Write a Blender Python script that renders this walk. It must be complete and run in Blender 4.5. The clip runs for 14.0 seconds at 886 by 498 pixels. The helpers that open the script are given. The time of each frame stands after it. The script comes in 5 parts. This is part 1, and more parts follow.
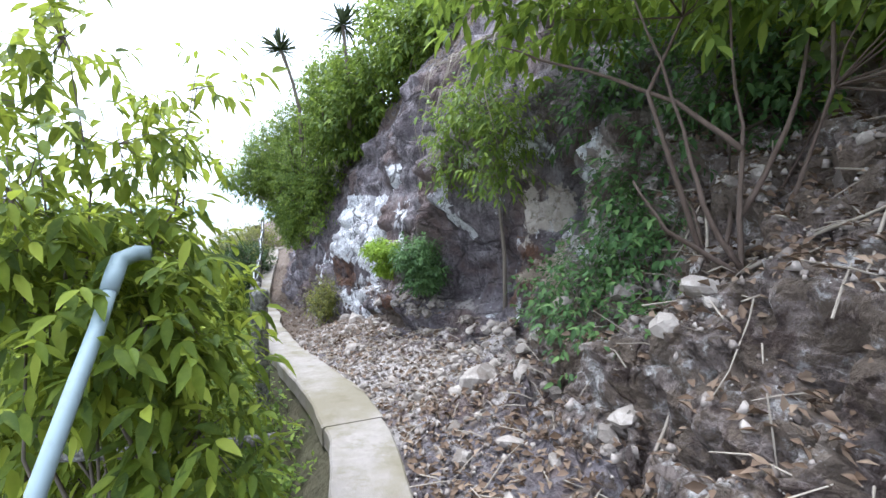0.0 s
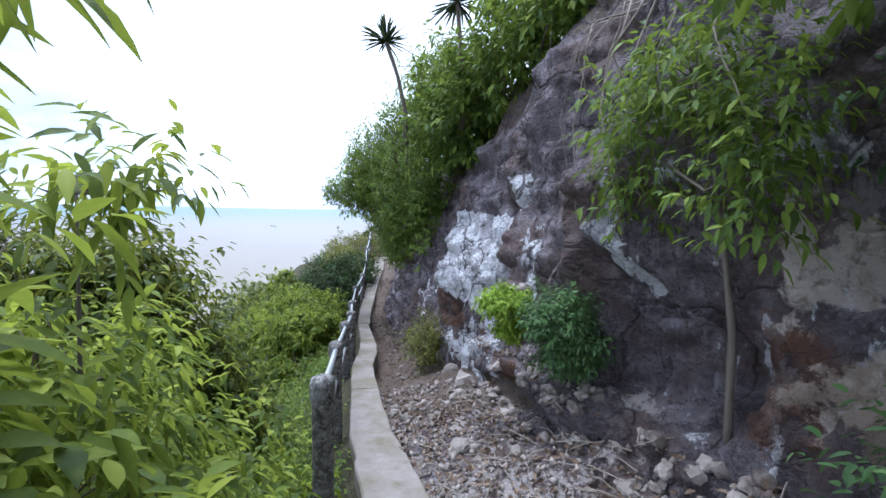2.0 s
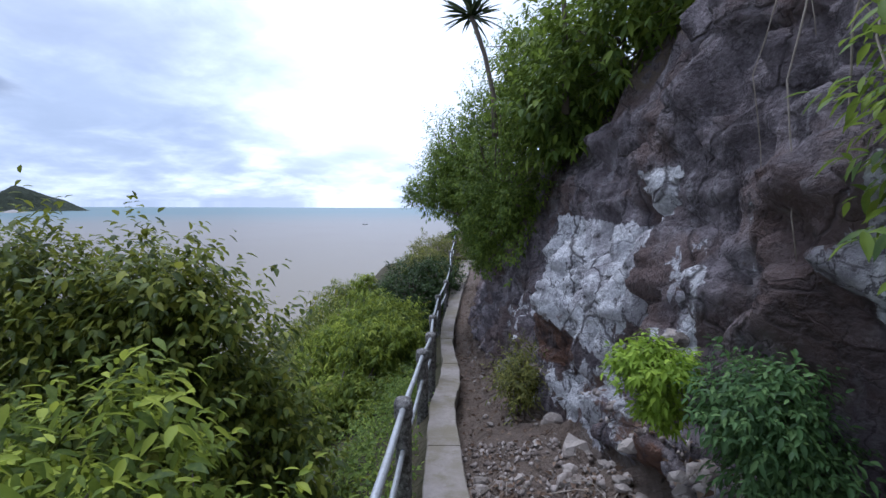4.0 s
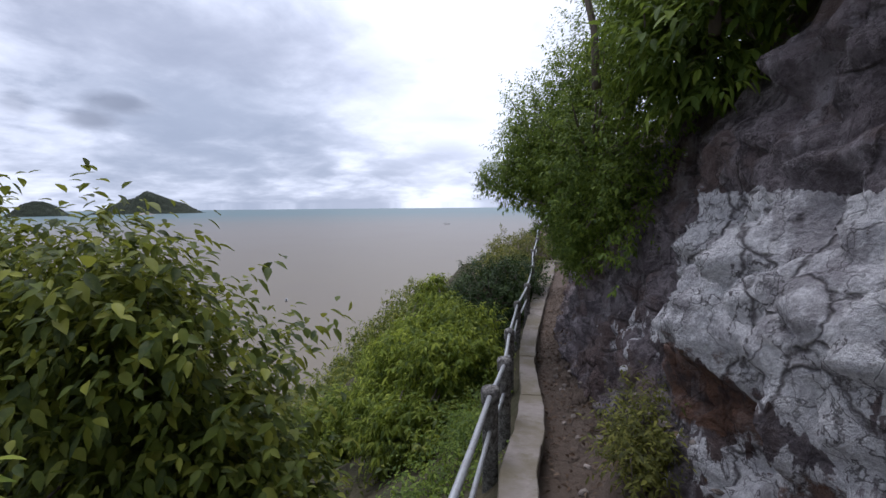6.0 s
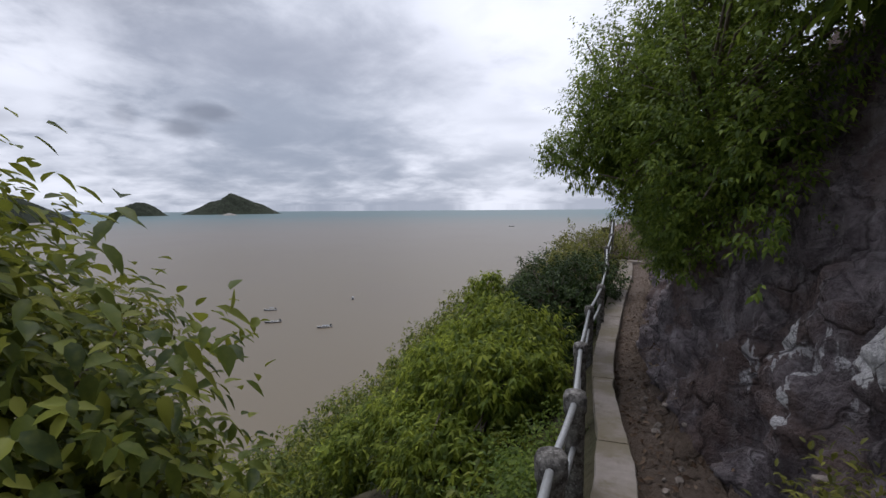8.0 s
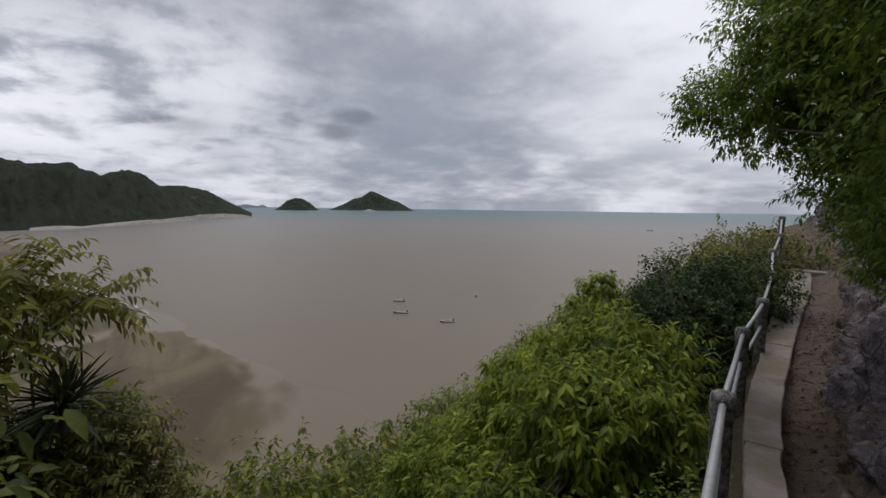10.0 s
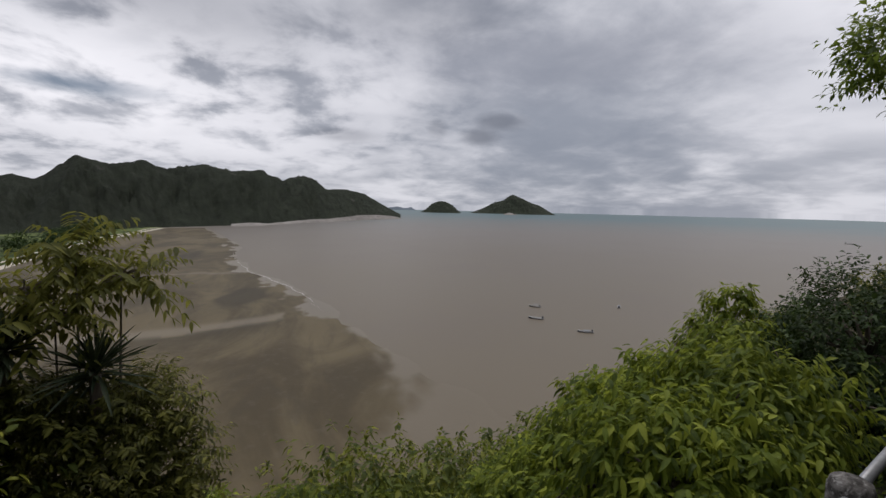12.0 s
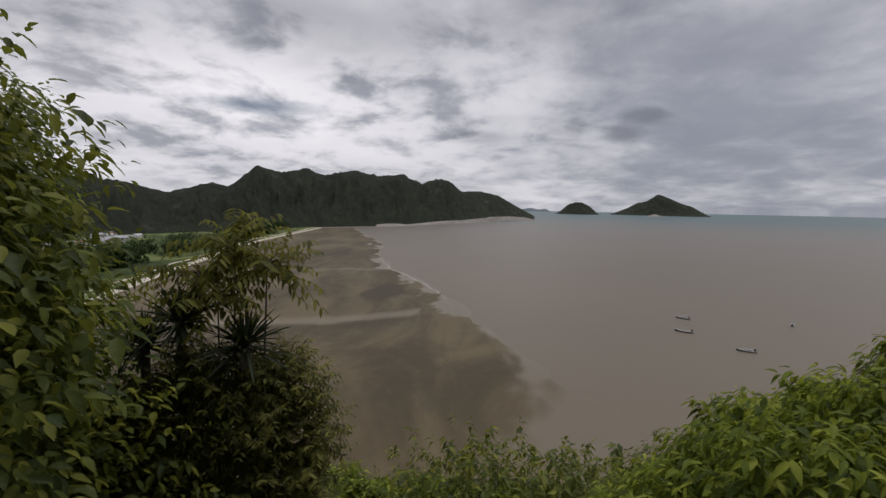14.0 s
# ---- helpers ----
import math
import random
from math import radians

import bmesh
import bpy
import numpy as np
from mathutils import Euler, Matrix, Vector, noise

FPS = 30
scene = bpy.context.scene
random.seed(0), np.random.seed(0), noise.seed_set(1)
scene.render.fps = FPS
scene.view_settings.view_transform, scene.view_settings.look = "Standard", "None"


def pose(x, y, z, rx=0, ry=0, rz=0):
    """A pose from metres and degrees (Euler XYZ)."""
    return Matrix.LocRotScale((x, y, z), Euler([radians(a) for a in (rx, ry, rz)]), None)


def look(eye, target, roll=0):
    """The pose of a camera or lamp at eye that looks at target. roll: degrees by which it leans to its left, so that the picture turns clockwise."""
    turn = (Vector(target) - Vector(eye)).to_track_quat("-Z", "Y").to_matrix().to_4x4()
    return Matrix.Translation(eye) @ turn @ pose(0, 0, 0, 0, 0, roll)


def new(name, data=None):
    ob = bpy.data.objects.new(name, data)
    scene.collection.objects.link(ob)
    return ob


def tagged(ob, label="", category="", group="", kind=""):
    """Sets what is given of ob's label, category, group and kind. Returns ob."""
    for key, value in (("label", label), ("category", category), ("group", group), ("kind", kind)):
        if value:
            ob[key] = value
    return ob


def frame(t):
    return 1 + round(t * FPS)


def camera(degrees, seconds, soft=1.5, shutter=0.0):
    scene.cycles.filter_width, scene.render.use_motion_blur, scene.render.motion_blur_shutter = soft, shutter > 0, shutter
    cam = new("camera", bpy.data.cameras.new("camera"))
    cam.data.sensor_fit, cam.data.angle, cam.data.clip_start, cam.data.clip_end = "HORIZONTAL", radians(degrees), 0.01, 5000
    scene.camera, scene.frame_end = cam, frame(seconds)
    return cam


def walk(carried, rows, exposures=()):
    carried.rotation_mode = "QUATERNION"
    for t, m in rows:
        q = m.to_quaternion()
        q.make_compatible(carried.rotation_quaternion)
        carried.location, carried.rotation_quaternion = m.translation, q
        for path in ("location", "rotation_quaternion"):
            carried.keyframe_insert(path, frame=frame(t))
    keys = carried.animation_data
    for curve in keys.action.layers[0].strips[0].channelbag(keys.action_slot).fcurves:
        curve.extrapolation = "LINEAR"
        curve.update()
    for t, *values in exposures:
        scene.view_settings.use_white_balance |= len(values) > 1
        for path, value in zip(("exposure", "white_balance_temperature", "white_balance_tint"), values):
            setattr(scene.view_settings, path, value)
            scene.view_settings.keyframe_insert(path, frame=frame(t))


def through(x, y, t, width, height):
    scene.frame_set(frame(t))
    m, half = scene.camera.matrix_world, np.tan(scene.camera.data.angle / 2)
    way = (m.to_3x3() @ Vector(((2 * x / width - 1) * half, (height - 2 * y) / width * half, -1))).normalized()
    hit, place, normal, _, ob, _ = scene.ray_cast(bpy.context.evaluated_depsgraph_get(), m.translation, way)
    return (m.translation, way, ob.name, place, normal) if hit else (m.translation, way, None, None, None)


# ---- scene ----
cam = camera(88.0, 14.0)
PATH = [
    (0.0, -0.032, 0.738, 1.734, 84.42, -0.78, -0.40),
    (0.5, -0.128, 1.188, 1.806, 84.76, -0.99, 0.63),
    (1.0, -0.190, 1.572, 1.810, 84.67, -1.17, 2.09),
    (1.5, -0.255, 1.992, 1.881, 84.53, -0.99, 6.28),
    (2.0, -0.381, 2.356, 1.933, 84.64, -1.04, 12.86),
    (2.5, -0.460, 2.657, 1.939, 84.63, -1.02, 13.83),
    (3.0, -0.567, 2.991, 1.983, 84.64, -0.87, 15.04),
    (3.5, -0.661, 3.184, 2.026, 84.40, -0.50, 19.18),
    (6.0, -1.330, 4.812, 1.808, 84.21, 0.52, 33.61),
    (6.5, -1.519, 5.128, 1.765, 84.25, 0.61, 34.96),
    (7.0, -1.622, 5.393, 1.686, 84.45, 0.77, 38.05),
    (9.5, -2.579, 7.232, 1.211, 84.44, -0.65, 51.30),
    (10.0, -2.639, 7.518, 1.175, 84.42, -0.80, 57.47),
    (10.5, -2.719, 7.789, 1.154, 84.44, -0.99, 58.48),
    (11.0, -2.777, 7.981, 1.097, 84.44, -1.31, 59.06),
    (11.5, -2.820, 8.164, 1.070, 84.49, -1.50, 65.14),
    (12.0, -2.802, 8.412, 1.057, 84.53, -1.42, 74.83),
    (12.5, -2.821, 8.488, 1.028, 84.38, -1.22, 78.10),
    (13.0, -2.904, 8.509, 0.999, 84.29, -0.79, 84.18),
    (13.5, -2.849, 8.551, 1.015, 84.27, -0.67, 89.62),
    (14.0, -2.824, 8.570, 1.023, 84.36, -1.10, 91.33),
]
EXPOSURE = [(0.0, 2.18, 5500, 8), (1.0, 1.95, 5380, 9), (2.0, 1.47, 5200, 11), (3.0, 0.92, 5120, 14), (3.5, 0.8, 5150, 14), (6.0, 0.35, 5750, 16), (7.0, 0.2, 5900, 15), (9.5, -0.2, 6250, 14), (11.5, -0.3, 6350, 14), (14.0, -0.4, 6500, 15)]
walk(cam, [(t, pose(*p)) for t, *p in PATH], EXPOSURE)
# ---------------- world and light ----------------
SUN_BEARING, SUN_HEIGHT = 55.0, 68.0

world = bpy.data.worlds.new("overcast_sky")
scene.world = world
world.use_nodes = True
wn, wl = world.node_tree.nodes, world.node_tree.links
wn.clear()


def wmath(op, a, b=0.0, c=None):
    n = wn.new("ShaderNodeMath")
    n.operation = op
    for i, v in enumerate((a, b) if c is None else (a, b, c)):
        if isinstance(v, (int, float)):
            n.inputs[i].default_value = v
        else:
            wl.new(v, n.inputs[i])
    return n.outputs[0]


def wmix(f, a, b):
    n = wn.new("ShaderNodeMix")
    n.data_type = "RGBA"
    for i, v in ((0, f), (6, a), (7, b)):
        if isinstance(v, (int, float)):
            n.inputs[i].default_value = v
        elif isinstance(v, tuple):
            n.inputs[i].default_value = (*v, 1)
        else:
            wl.new(v, n.inputs[i])
    return n.outputs[2]


def wramp(v, lo, hi):
    n = wn.new("ShaderNodeMapRange")
    n.interpolation_type = "SMOOTHSTEP"
    wl.new(v, n.inputs[0])
    n.inputs[1].default_value, n.inputs[2].default_value = lo, hi
    return n.outputs[0]


tc = wn.new("ShaderNodeTexCoord")
sep = wn.new("ShaderNodeSeparateXYZ")
wl.new(tc.outputs["Generated"], sep.inputs[0])
dx, dy, dz = sep.outputs
flat = wmath("SQRT", wmath("ADD", wmath("MULTIPLY", dx, dx), wmath("MULTIPLY", dy, dy)))
bearing = wmath("MULTIPLY", wmath("ARCTAN2", wmath("MULTIPLY", dx, -1.0), dy), 180 / math.pi)
height = wmath("MULTIPLY", wmath("ARCTAN2", dz, flat), 180 / math.pi)
# cloud sheet seen in perspective
den = wmath("ADD", wmath("MAXIMUM", dz, 0.0), 0.22)
comb = wn.new("ShaderNodeCombineXYZ")
wl.new(wmath("DIVIDE", dx, den), comb.inputs[0])
wl.new(wmath("DIVIDE", dy, den), comb.inputs[1])


def wnoise(scale, detail, rough, off, distort=0.0):
    mp = wn.new("ShaderNodeMapping")
    wl.new(comb.outputs[0], mp.inputs[0])
    mp.inputs[1].default_value = off
    n = wn.new("ShaderNodeTexNoise")
    wl.new(mp.outputs[0], n.inputs["Vector"])
    n.inputs["Scale"].default_value, n.inputs["Detail"].default_value = scale, detail
    n.inputs["Roughness"].default_value, n.inputs["Distortion"].default_value = rough, distort
    return n.outputs["Fac"]


def cloud(b, h, rb, rh, soft=0.6, ragged=1.6):
    """A single cloud as an oval of sky: bearing, height and its two radii in degrees."""
    u = wmath("DIVIDE", wmath("SUBTRACT", bearing, b), rb)
    v = wmath("DIVIDE", wmath("SUBTRACT", height, h), rh)
    r = wmath("SQRT", wmath("ADD", wmath("MULTIPLY", u, u), wmath("MULTIPLY", v, v)))
    r = wmath("ADD", r, wmath("MULTIPLY", wmath("SUBTRACT", fine, 0.5), ragged))
    return wramp(r, 1.0 + soft * 0.5, 1.0 - soft)


big = wnoise(1.1, 3, 0.45, (3.1, 1.7, 0), 0.4)
fine = wnoise(3.0, 8, 0.56, (7.3, 2.2, 1), 0.2)
sky = wn.new("ShaderNodeTexSky")
sky.sky_type, sky.sun_disc = "NISHITA", False
sky.sun_elevation, sky.sun_rotation = radians(SUN_HEIGHT), radians(-SUN_BEARING)
sk = wn.new("ShaderNodeVectorMath")
sk.operation = "SCALE"
sk.inputs[3].default_value = 0.06
wl.new(sky.outputs[0], sk.inputs[0])
mixn = wmath("ADD", wmath("MULTIPLY", big, 0.62), wmath("MULTIPLY", fine, 0.38))
grey = wmix(wramp(mixn, 0.36, 0.62), (0.46, 0.49, 0.545), (0.94, 0.955, 0.99))
# the bright break in front of the hidden sun, and the rain curtain beside it
glow = cloud(33, 20, 20, 12, 0.8)
grey = wmix(wmath("MULTIPLY", glow, 0.9), grey, (1.15, 1.16, 1.19))
rain = cloud(60, 10, 18, 16, 0.95)
grey = wmix(wmath("MULTIPLY", rain, 0.88), grey, (0.345, 0.385, 0.45))
band = cloud(62, 17, 26, 4.5, 0.8)
grey = wmix(wmath("MULTIPLY", band, 0.6), grey, (0.38, 0.405, 0.465))
for b, h, rb, rh, k in ((70.5, 8.3, 2.3, 1.1, 0.75), (68.0, 10.1, 3.2, 1.1, 0.7), (87, 8.0, 4.2, 0.9, 0.6), (75.8, 9.2, 1.2, 1.2, 0.45), (104, 19, 14, 5, 0.5), (132, 15, 12, 4, 0.45), (78, 22, 14, 4, 0.4)):
    grey = wmix(wmath("MULTIPLY", cloud(b, h, rb, rh, 0.7, 0.9), k), grey, (0.22, 0.24, 0.285))
white = cloud(113, 11, 34, 10, 0.9)
grey = wmix(wmath("MULTIPLY", wmath("MULTIPLY", white, wramp(fine, 0.36, 0.6)), 0.9), grey, (1.3, 1.3, 1.32))
gap = wmath("MULTIPLY", cloud(112, 10.5, 7, 1.0, 0.9), 0.8)
cover = wmath("SUBTRACT", 0.96, gap)
colour = wmix(cover, sk.outputs[0], grey)
bg = wn.new("ShaderNodeBackground")
bg.inputs[1].default_value = 0.95
wl.new(colour, bg.inputs[0])
wo = wn.new("ShaderNodeOutputWorld")
wl.new(bg.outputs[0], wo.inputs[0])

sun = new("sun", bpy.data.lights.new("sun", "SUN"))
sun.data.energy, sun.data.angle, sun.data.color = 1.7, radians(32), (1.0, 0.96, 0.9)
sb, sh = radians(SUN_BEARING), radians(SUN_HEIGHT)
sun.matrix_world = look((0, 0, 30), (math.sin(sb) * math.cos(sh) * 30, -math.cos(sb) * math.cos(sh) * 30, 30 - 30 * math.sin(sh)))

SEA = -57.0


# ---------------- materials ----------------
class Mat:
    """A node material under construction."""

    def __init__(self, name, rough=0.8, spec=0.3):
        self.m = bpy.data.materials.new(name)
        self.m.use_nodes = True
        self.t = self.m.node_tree
        self.n, self.l = self.t.nodes, self.t.links
        self.b = self.n["Principled BSDF"]
        self.b.inputs["Roughness"].default_value = rough
        self.b.inputs["Specular IOR Level"].default_value = spec
        self.geo = self.n.new("ShaderNodeNewGeometry")

    def put(self, sock, v):
        if isinstance(v, (int, float)):
            sock.default_value = v
        elif isinstance(v, tuple):
            sock.default_value = (*v, 1) if len(v) == 3 and len(sock.default_value) == 4 else v
        else:
            self.l.new(v, sock)

    def math(self, op, a, b=0.0):
        n = self.n.new("ShaderNodeMath")
        n.operation = op
        self.put(n.inputs[0], a), self.put(n.inputs[1], b)
        return n.outputs[0]

    def noise(self, scale, detail=5, rough=0.55, stretch=(1, 1, 1), distort=0.0):
        mp = self.n.new("ShaderNodeMapping")
        self.l.new(self.geo.outputs["Position"], mp.inputs[0])
        mp.inputs[3].default_value = stretch
        n = self.n.new("ShaderNodeTexNoise")
        self.l.new(mp.outputs[0], n.inputs["Vector"])
        n.inputs["Scale"].default_value, n.inputs["Detail"].default_value = scale, detail
        n.inputs["Roughness"].default_value, n.inputs["Distortion"].default_value = rough, distort
        return n.outputs["Fac"]

    def voronoi(self, scale, stretch=(1, 1, 1), feature="F1"):
        mp = self.n.new("ShaderNodeMapping")
        self.l.new(self.geo.outputs["Position"], mp.inputs[0])
        mp.inputs[3].default_value = stretch
        n = self.n.new("ShaderNodeTexVoronoi")
        n.feature = feature
        n.inputs["Scale"].default_value = scale
        self.l.new(mp.outputs[0], n.inputs["Vector"])
        return n.outputs["Distance"]

    def cracks(self, scale, warp=0.3, stretch=(1, 1, 1)):
        """Distance to the edges of wandering cells."""
        nz = self.n.new("ShaderNodeTexNoise")
        nz.inputs["Scale"].default_value, nz.inputs["Detail"].default_value = scale * 1.3, 6
        self.l.new(self.geo.outputs["Position"], nz.inputs["Vector"])
        sc = self.n.new("ShaderNodeVectorMath")
        sc.operation = "MULTIPLY_ADD"
        self.l.new(nz.outputs["Color"], sc.inputs[0])
        sc.inputs[1].default_value = (warp, warp, warp)
        self.l.new(self.geo.outputs["Position"], sc.inputs[2])
        mp = self.n.new("ShaderNodeMapping")
        self.l.new(sc.outputs[0], mp.inputs[0])
        mp.inputs[3].default_value = stretch
        n = self.n.new("ShaderNodeTexVoronoi")
        n.feature = "DISTANCE_TO_EDGE"
        n.inputs["Scale"].default_value = scale
        self.l.new(mp.outputs[0], n.inputs["Vector"])
        return n.outputs["Distance"]

    def ramp(self, v, lo, hi, a=0.0, b=1.0):
        n = self.n.new("ShaderNodeMapRange")
        n.interpolation_type = "SMOOTHSTEP"
        self.l.new(v, n.inputs[0])
        for i, x in enumerate((lo, hi, a, b)):
            n.inputs[i + 1].default_value = x
        return n.outputs[0]

    def mix(self, f, a, b, mode="MIX"):
        n = self.n.new("ShaderNodeMix")
        n.data_type, n.blend_type = "RGBA", mode
        self.put(n.inputs[0], f), self.put(n.inputs[6], a), self.put(n.inputs[7], b)
        return n.outputs[2]

    def attr(self, name):
        n = self.n.new("ShaderNodeAttribute")
        n.attribute_name = name
        return n.outputs["Fac"]

    def island(self):
        return self.geo.outputs["Random Per Island"]

    def object_random(self):
        return self.n.new("ShaderNodeObjectInfo").outputs["Random"]

    def color(self, v):
        self.put(self.b.inputs["Base Color"], v)
        return self

    def bump(self, h, strength=0.5, dist=0.02):
        n = self.n.new("ShaderNodeBump")
        n.inputs["Strength"].default_value, n.inputs["Distance"].default_value = strength, dist
        self.l.new(h, n.inputs["Height"])
        self.l.new(n.outputs[0], self.b.inputs["Normal"])
        return self


def leaf_material(name, dark, mid, light, through=0.35, rough=0.5):
    """Leaves: each its own tone, thin enough to glow against the sky."""
    k = Mat(name, rough + 0.08, 0.2)
    r = k.island()
    c = k.mix(k.ramp(r, 0.0, 0.6), dark, mid)
    c = k.mix(k.ramp(r, 0.55, 1.0), c, light)
    c = k.mix(k.ramp(k.noise(0.9, 3), 0.35, 0.7, 0, 0.45), c, dark)
    c = k.mix(k.ramp(k.noise(45, 3), 0.4, 0.75, 0, 0.2), c, light)
    k.color(c)
    tr = k.n.new("ShaderNodeBsdfTranslucent")
    k.l.new(k.mix(0.5, c, light), tr.inputs[0])
    ms = k.n.new("ShaderNodeMixShader")
    ms.inputs[0].default_value = through
    k.l.new(k.b.outputs[0], ms.inputs[1]), k.l.new(tr.outputs[0], ms.inputs[2])
    k.l.new(ms.outputs[0], k.n["Material Output"].inputs[0])
    return k.m


LEAF_FRESH = leaf_material("leaf_fresh", (0.03, 0.058, 0.011), (0.148, 0.203, 0.023), (0.385, 0.432, 0.057), 0.45)
LEAF_BROAD = leaf_material("leaf_broad", (0.022, 0.042, 0.01), (0.105, 0.138, 0.021), (0.28, 0.29, 0.042), 0.38, 0.45)
LEAF_DARK = leaf_material("leaf_dark", (0.013, 0.027, 0.007), (0.028, 0.056, 0.012), (0.07, 0.108, 0.022), 0.25)
LEAF_MID = leaf_material("leaf_mid", (0.04, 0.074, 0.016), (0.118, 0.178, 0.028), (0.26, 0.33, 0.05), 0.42)
LEAF_LIME = leaf_material("leaf_lime", (0.11, 0.17, 0.015), (0.2, 0.3, 0.025), (0.34, 0.45, 0.05), 0.4)
LEAF_OLIVE = leaf_material("leaf_olive", (0.036, 0.042, 0.012), (0.118, 0.126, 0.027), (0.27, 0.265, 0.058), 0.4)
LEAF_FEATHER = leaf_material("leaf_feathery", (0.055, 0.064, 0.014), (0.15, 0.16, 0.028), (0.31, 0.3, 0.058), 0.48)
LEAF_SHADE = leaf_material("leaf_shade", (0.035, 0.07, 0.027), (0.075, 0.145, 0.045), (0.16, 0.25, 0.08), 0.36)
LEAF_SPIKE = leaf_material("leaf_spike", (0.022, 0.034, 0.018), (0.045, 0.062, 0.03), (0.1, 0.12, 0.06), 0.15)
LEAF_BROWN = leaf_material("leaf_dry", (0.07, 0.042, 0.025), (0.14, 0.094, 0.066), (0.24, 0.175, 0.125), 0.1, 0.8)

k = Mat("bark", 0.9, 0.2)
g = k.noise(30, 6, 0.6, (1, 1, 0.25))
k.color(k.mix(g, (0.065, 0.05, 0.04), (0.21, 0.175, 0.145))).bump(g, 0.6, 0.01)
BARK = k.m

k = Mat("bark_brown", 0.85, 0.25)
k.color(k.mix(k.noise(30, 6, 0.7, (1, 1, 0.3)), (0.045, 0.03, 0.024), (0.145, 0.105, 0.083))).bump(k.noise(40, 6, 0.7, (1, 1, 0.3)), 0.6, 0.01)
BARK_BROWN = k.m
k = Mat("dry_twig", 0.9, 0.2)
k.color(k.mix(k.noise(25), (0.16, 0.13, 0.10), (0.36, 0.31, 0.26)))
TWIG = k.m

# limestone: dark weathered crust, white calcite where it has broken, ochre stains
k = Mat("limestone", 0.85, 0.25)
n1, n2, n3 = k.noise(1.3, 8, 0.6), k.noise(6, 10, 0.68), k.noise(34, 7, 0.7)
ribs = k.noise(4.0, 7, 0.6, (1, 1, 0.3), 0.3)
stain = k.noise(2.6, 6, 0.62, (1, 1, 0.35))
gash = k.ramp(k.math("ABSOLUTE", k.math("SUBTRACT", k.noise(2.3, 6, 0.6, (1, 1, 0.6), 0.4), 0.52)), 0.0, 0.012, 1.0, 0.0)
crack = k.ramp(k.cracks(1.5, 0.5, (1, 1, 0.7)), 0.0, 0.028, 1.0, 0.0)
crack_2 = k.ramp(k.cracks(4.2, 0.3, (1, 1, 0.6)), 0.0, 0.03, 1.0, 0.0)
drip = k.noise(7.0, 6, 0.6, (1, 1, 0.09), 0.15)
c = k.mix(k.ramp(n2, 0.34, 0.66), (0.085, 0.071, 0.078), (0.265, 0.227, 0.24))
c = k.mix(k.ramp(drip, 0.54, 0.64, 0, 0.65), c, (0.38, 0.35, 0.365))
c = k.mix(k.ramp(drip, 0.36, 0.46, 0.6, 0), c, (0.045, 0.038, 0.042))
c = k.mix(k.ramp(n3, 0.5, 0.68, 0, 0.4), c, (0.34, 0.305, 0.32))
c = k.mix(k.ramp(n3, 0.34, 0.46, 0.45, 0), c, (0.045, 0.036, 0.04))
c = k.mix(k.ramp(stain, 0.4, 0.54, 0.5, 0), c, (0.09, 0.07, 0.076))
c = k.mix(k.ramp(ribs, 0.58, 0.7, 0, 0.45), c, (0.4, 0.37, 0.39))
c = k.mix(k.ramp(n1, 0.46, 0.6, 0, 0.6), c, (0.135, 0.085, 0.068))
c = k.mix(k.math("MULTIPLY", k.math("MAXIMUM", gash, k.math("MULTIPLY", crack, 0.8)), 0.6), c, (0.03, 0.024, 0.025))
# broken lumps of pale lichened stone on the slope
slope = k.attr("slope")
lump = k.noise(5.5, 9, 0.66, (1, 1, 0.62), 0.25)
lump_2 = k.noise(13, 7, 0.66, (1, 1, 0.8))
lc = k.mix(k.ramp(lump, 0.4, 0.5), (0.075, 0.05, 0.042), (0.25, 0.2, 0.18))
lc = k.mix(k.ramp(lump_2, 0.35, 0.47, 0.8, 0), lc, (0.045, 0.034, 0.03))
pale = k.math("ADD", k.math("MULTIPLY", lump, 0.65), k.math("MULTIPLY", lump_2, 0.35))
lc = k.mix(k.ramp(pale, 0.525, 0.57), lc, k.mix(k.ramp(n3, 0.35, 0.65), (0.3, 0.26, 0.235), (0.62, 0.58, 0.56)))
c = k.mix(k.ramp(k.math("ADD", slope, k.math("MULTIPLY", k.math("SUBTRACT", n1, 0.5), 0.8)), 0.42, 0.58), c, lc)
wm = k.math("ADD", k.attr("white"), k.math("ADD", k.math("MULTIPLY", k.math("SUBTRACT", ribs, 0.5), 1.0), k.math("ADD", k.math("MULTIPLY", k.math("SUBTRACT", drip, 0.5), 1.1), k.math("MULTIPLY", k.math("SUBTRACT", n2, 0.5), 0.5))))
wc = k.mix(k.ramp(n3, 0.32, 0.68), (0.5, 0.485, 0.505), (0.8, 0.785, 0.79))
wc = k.mix(k.ramp(n2, 0.52, 0.72, 0, 0.6), wc, (0.36, 0.345, 0.385))
wc = k.mix(k.ramp(stain, 0.42, 0.5, 0.6, 0), wc, (0.2, 0.175, 0.19))
wc = k.mix(k.math("MULTIPLY", k.math("MAXIMUM", crack, k.math("MAXIMUM", gash, k.math("MULTIPLY", crack_2, 0.65))), 0.85), wc, (0.07, 0.057, 0.06))
c = k.mix(k.ramp(wm, 0.455, 0.49), c, wc)
om = k.math("ADD", k.attr("ochre"), k.math("MULTIPLY", k.math("SUBTRACT", n2, 0.5), 1.3))
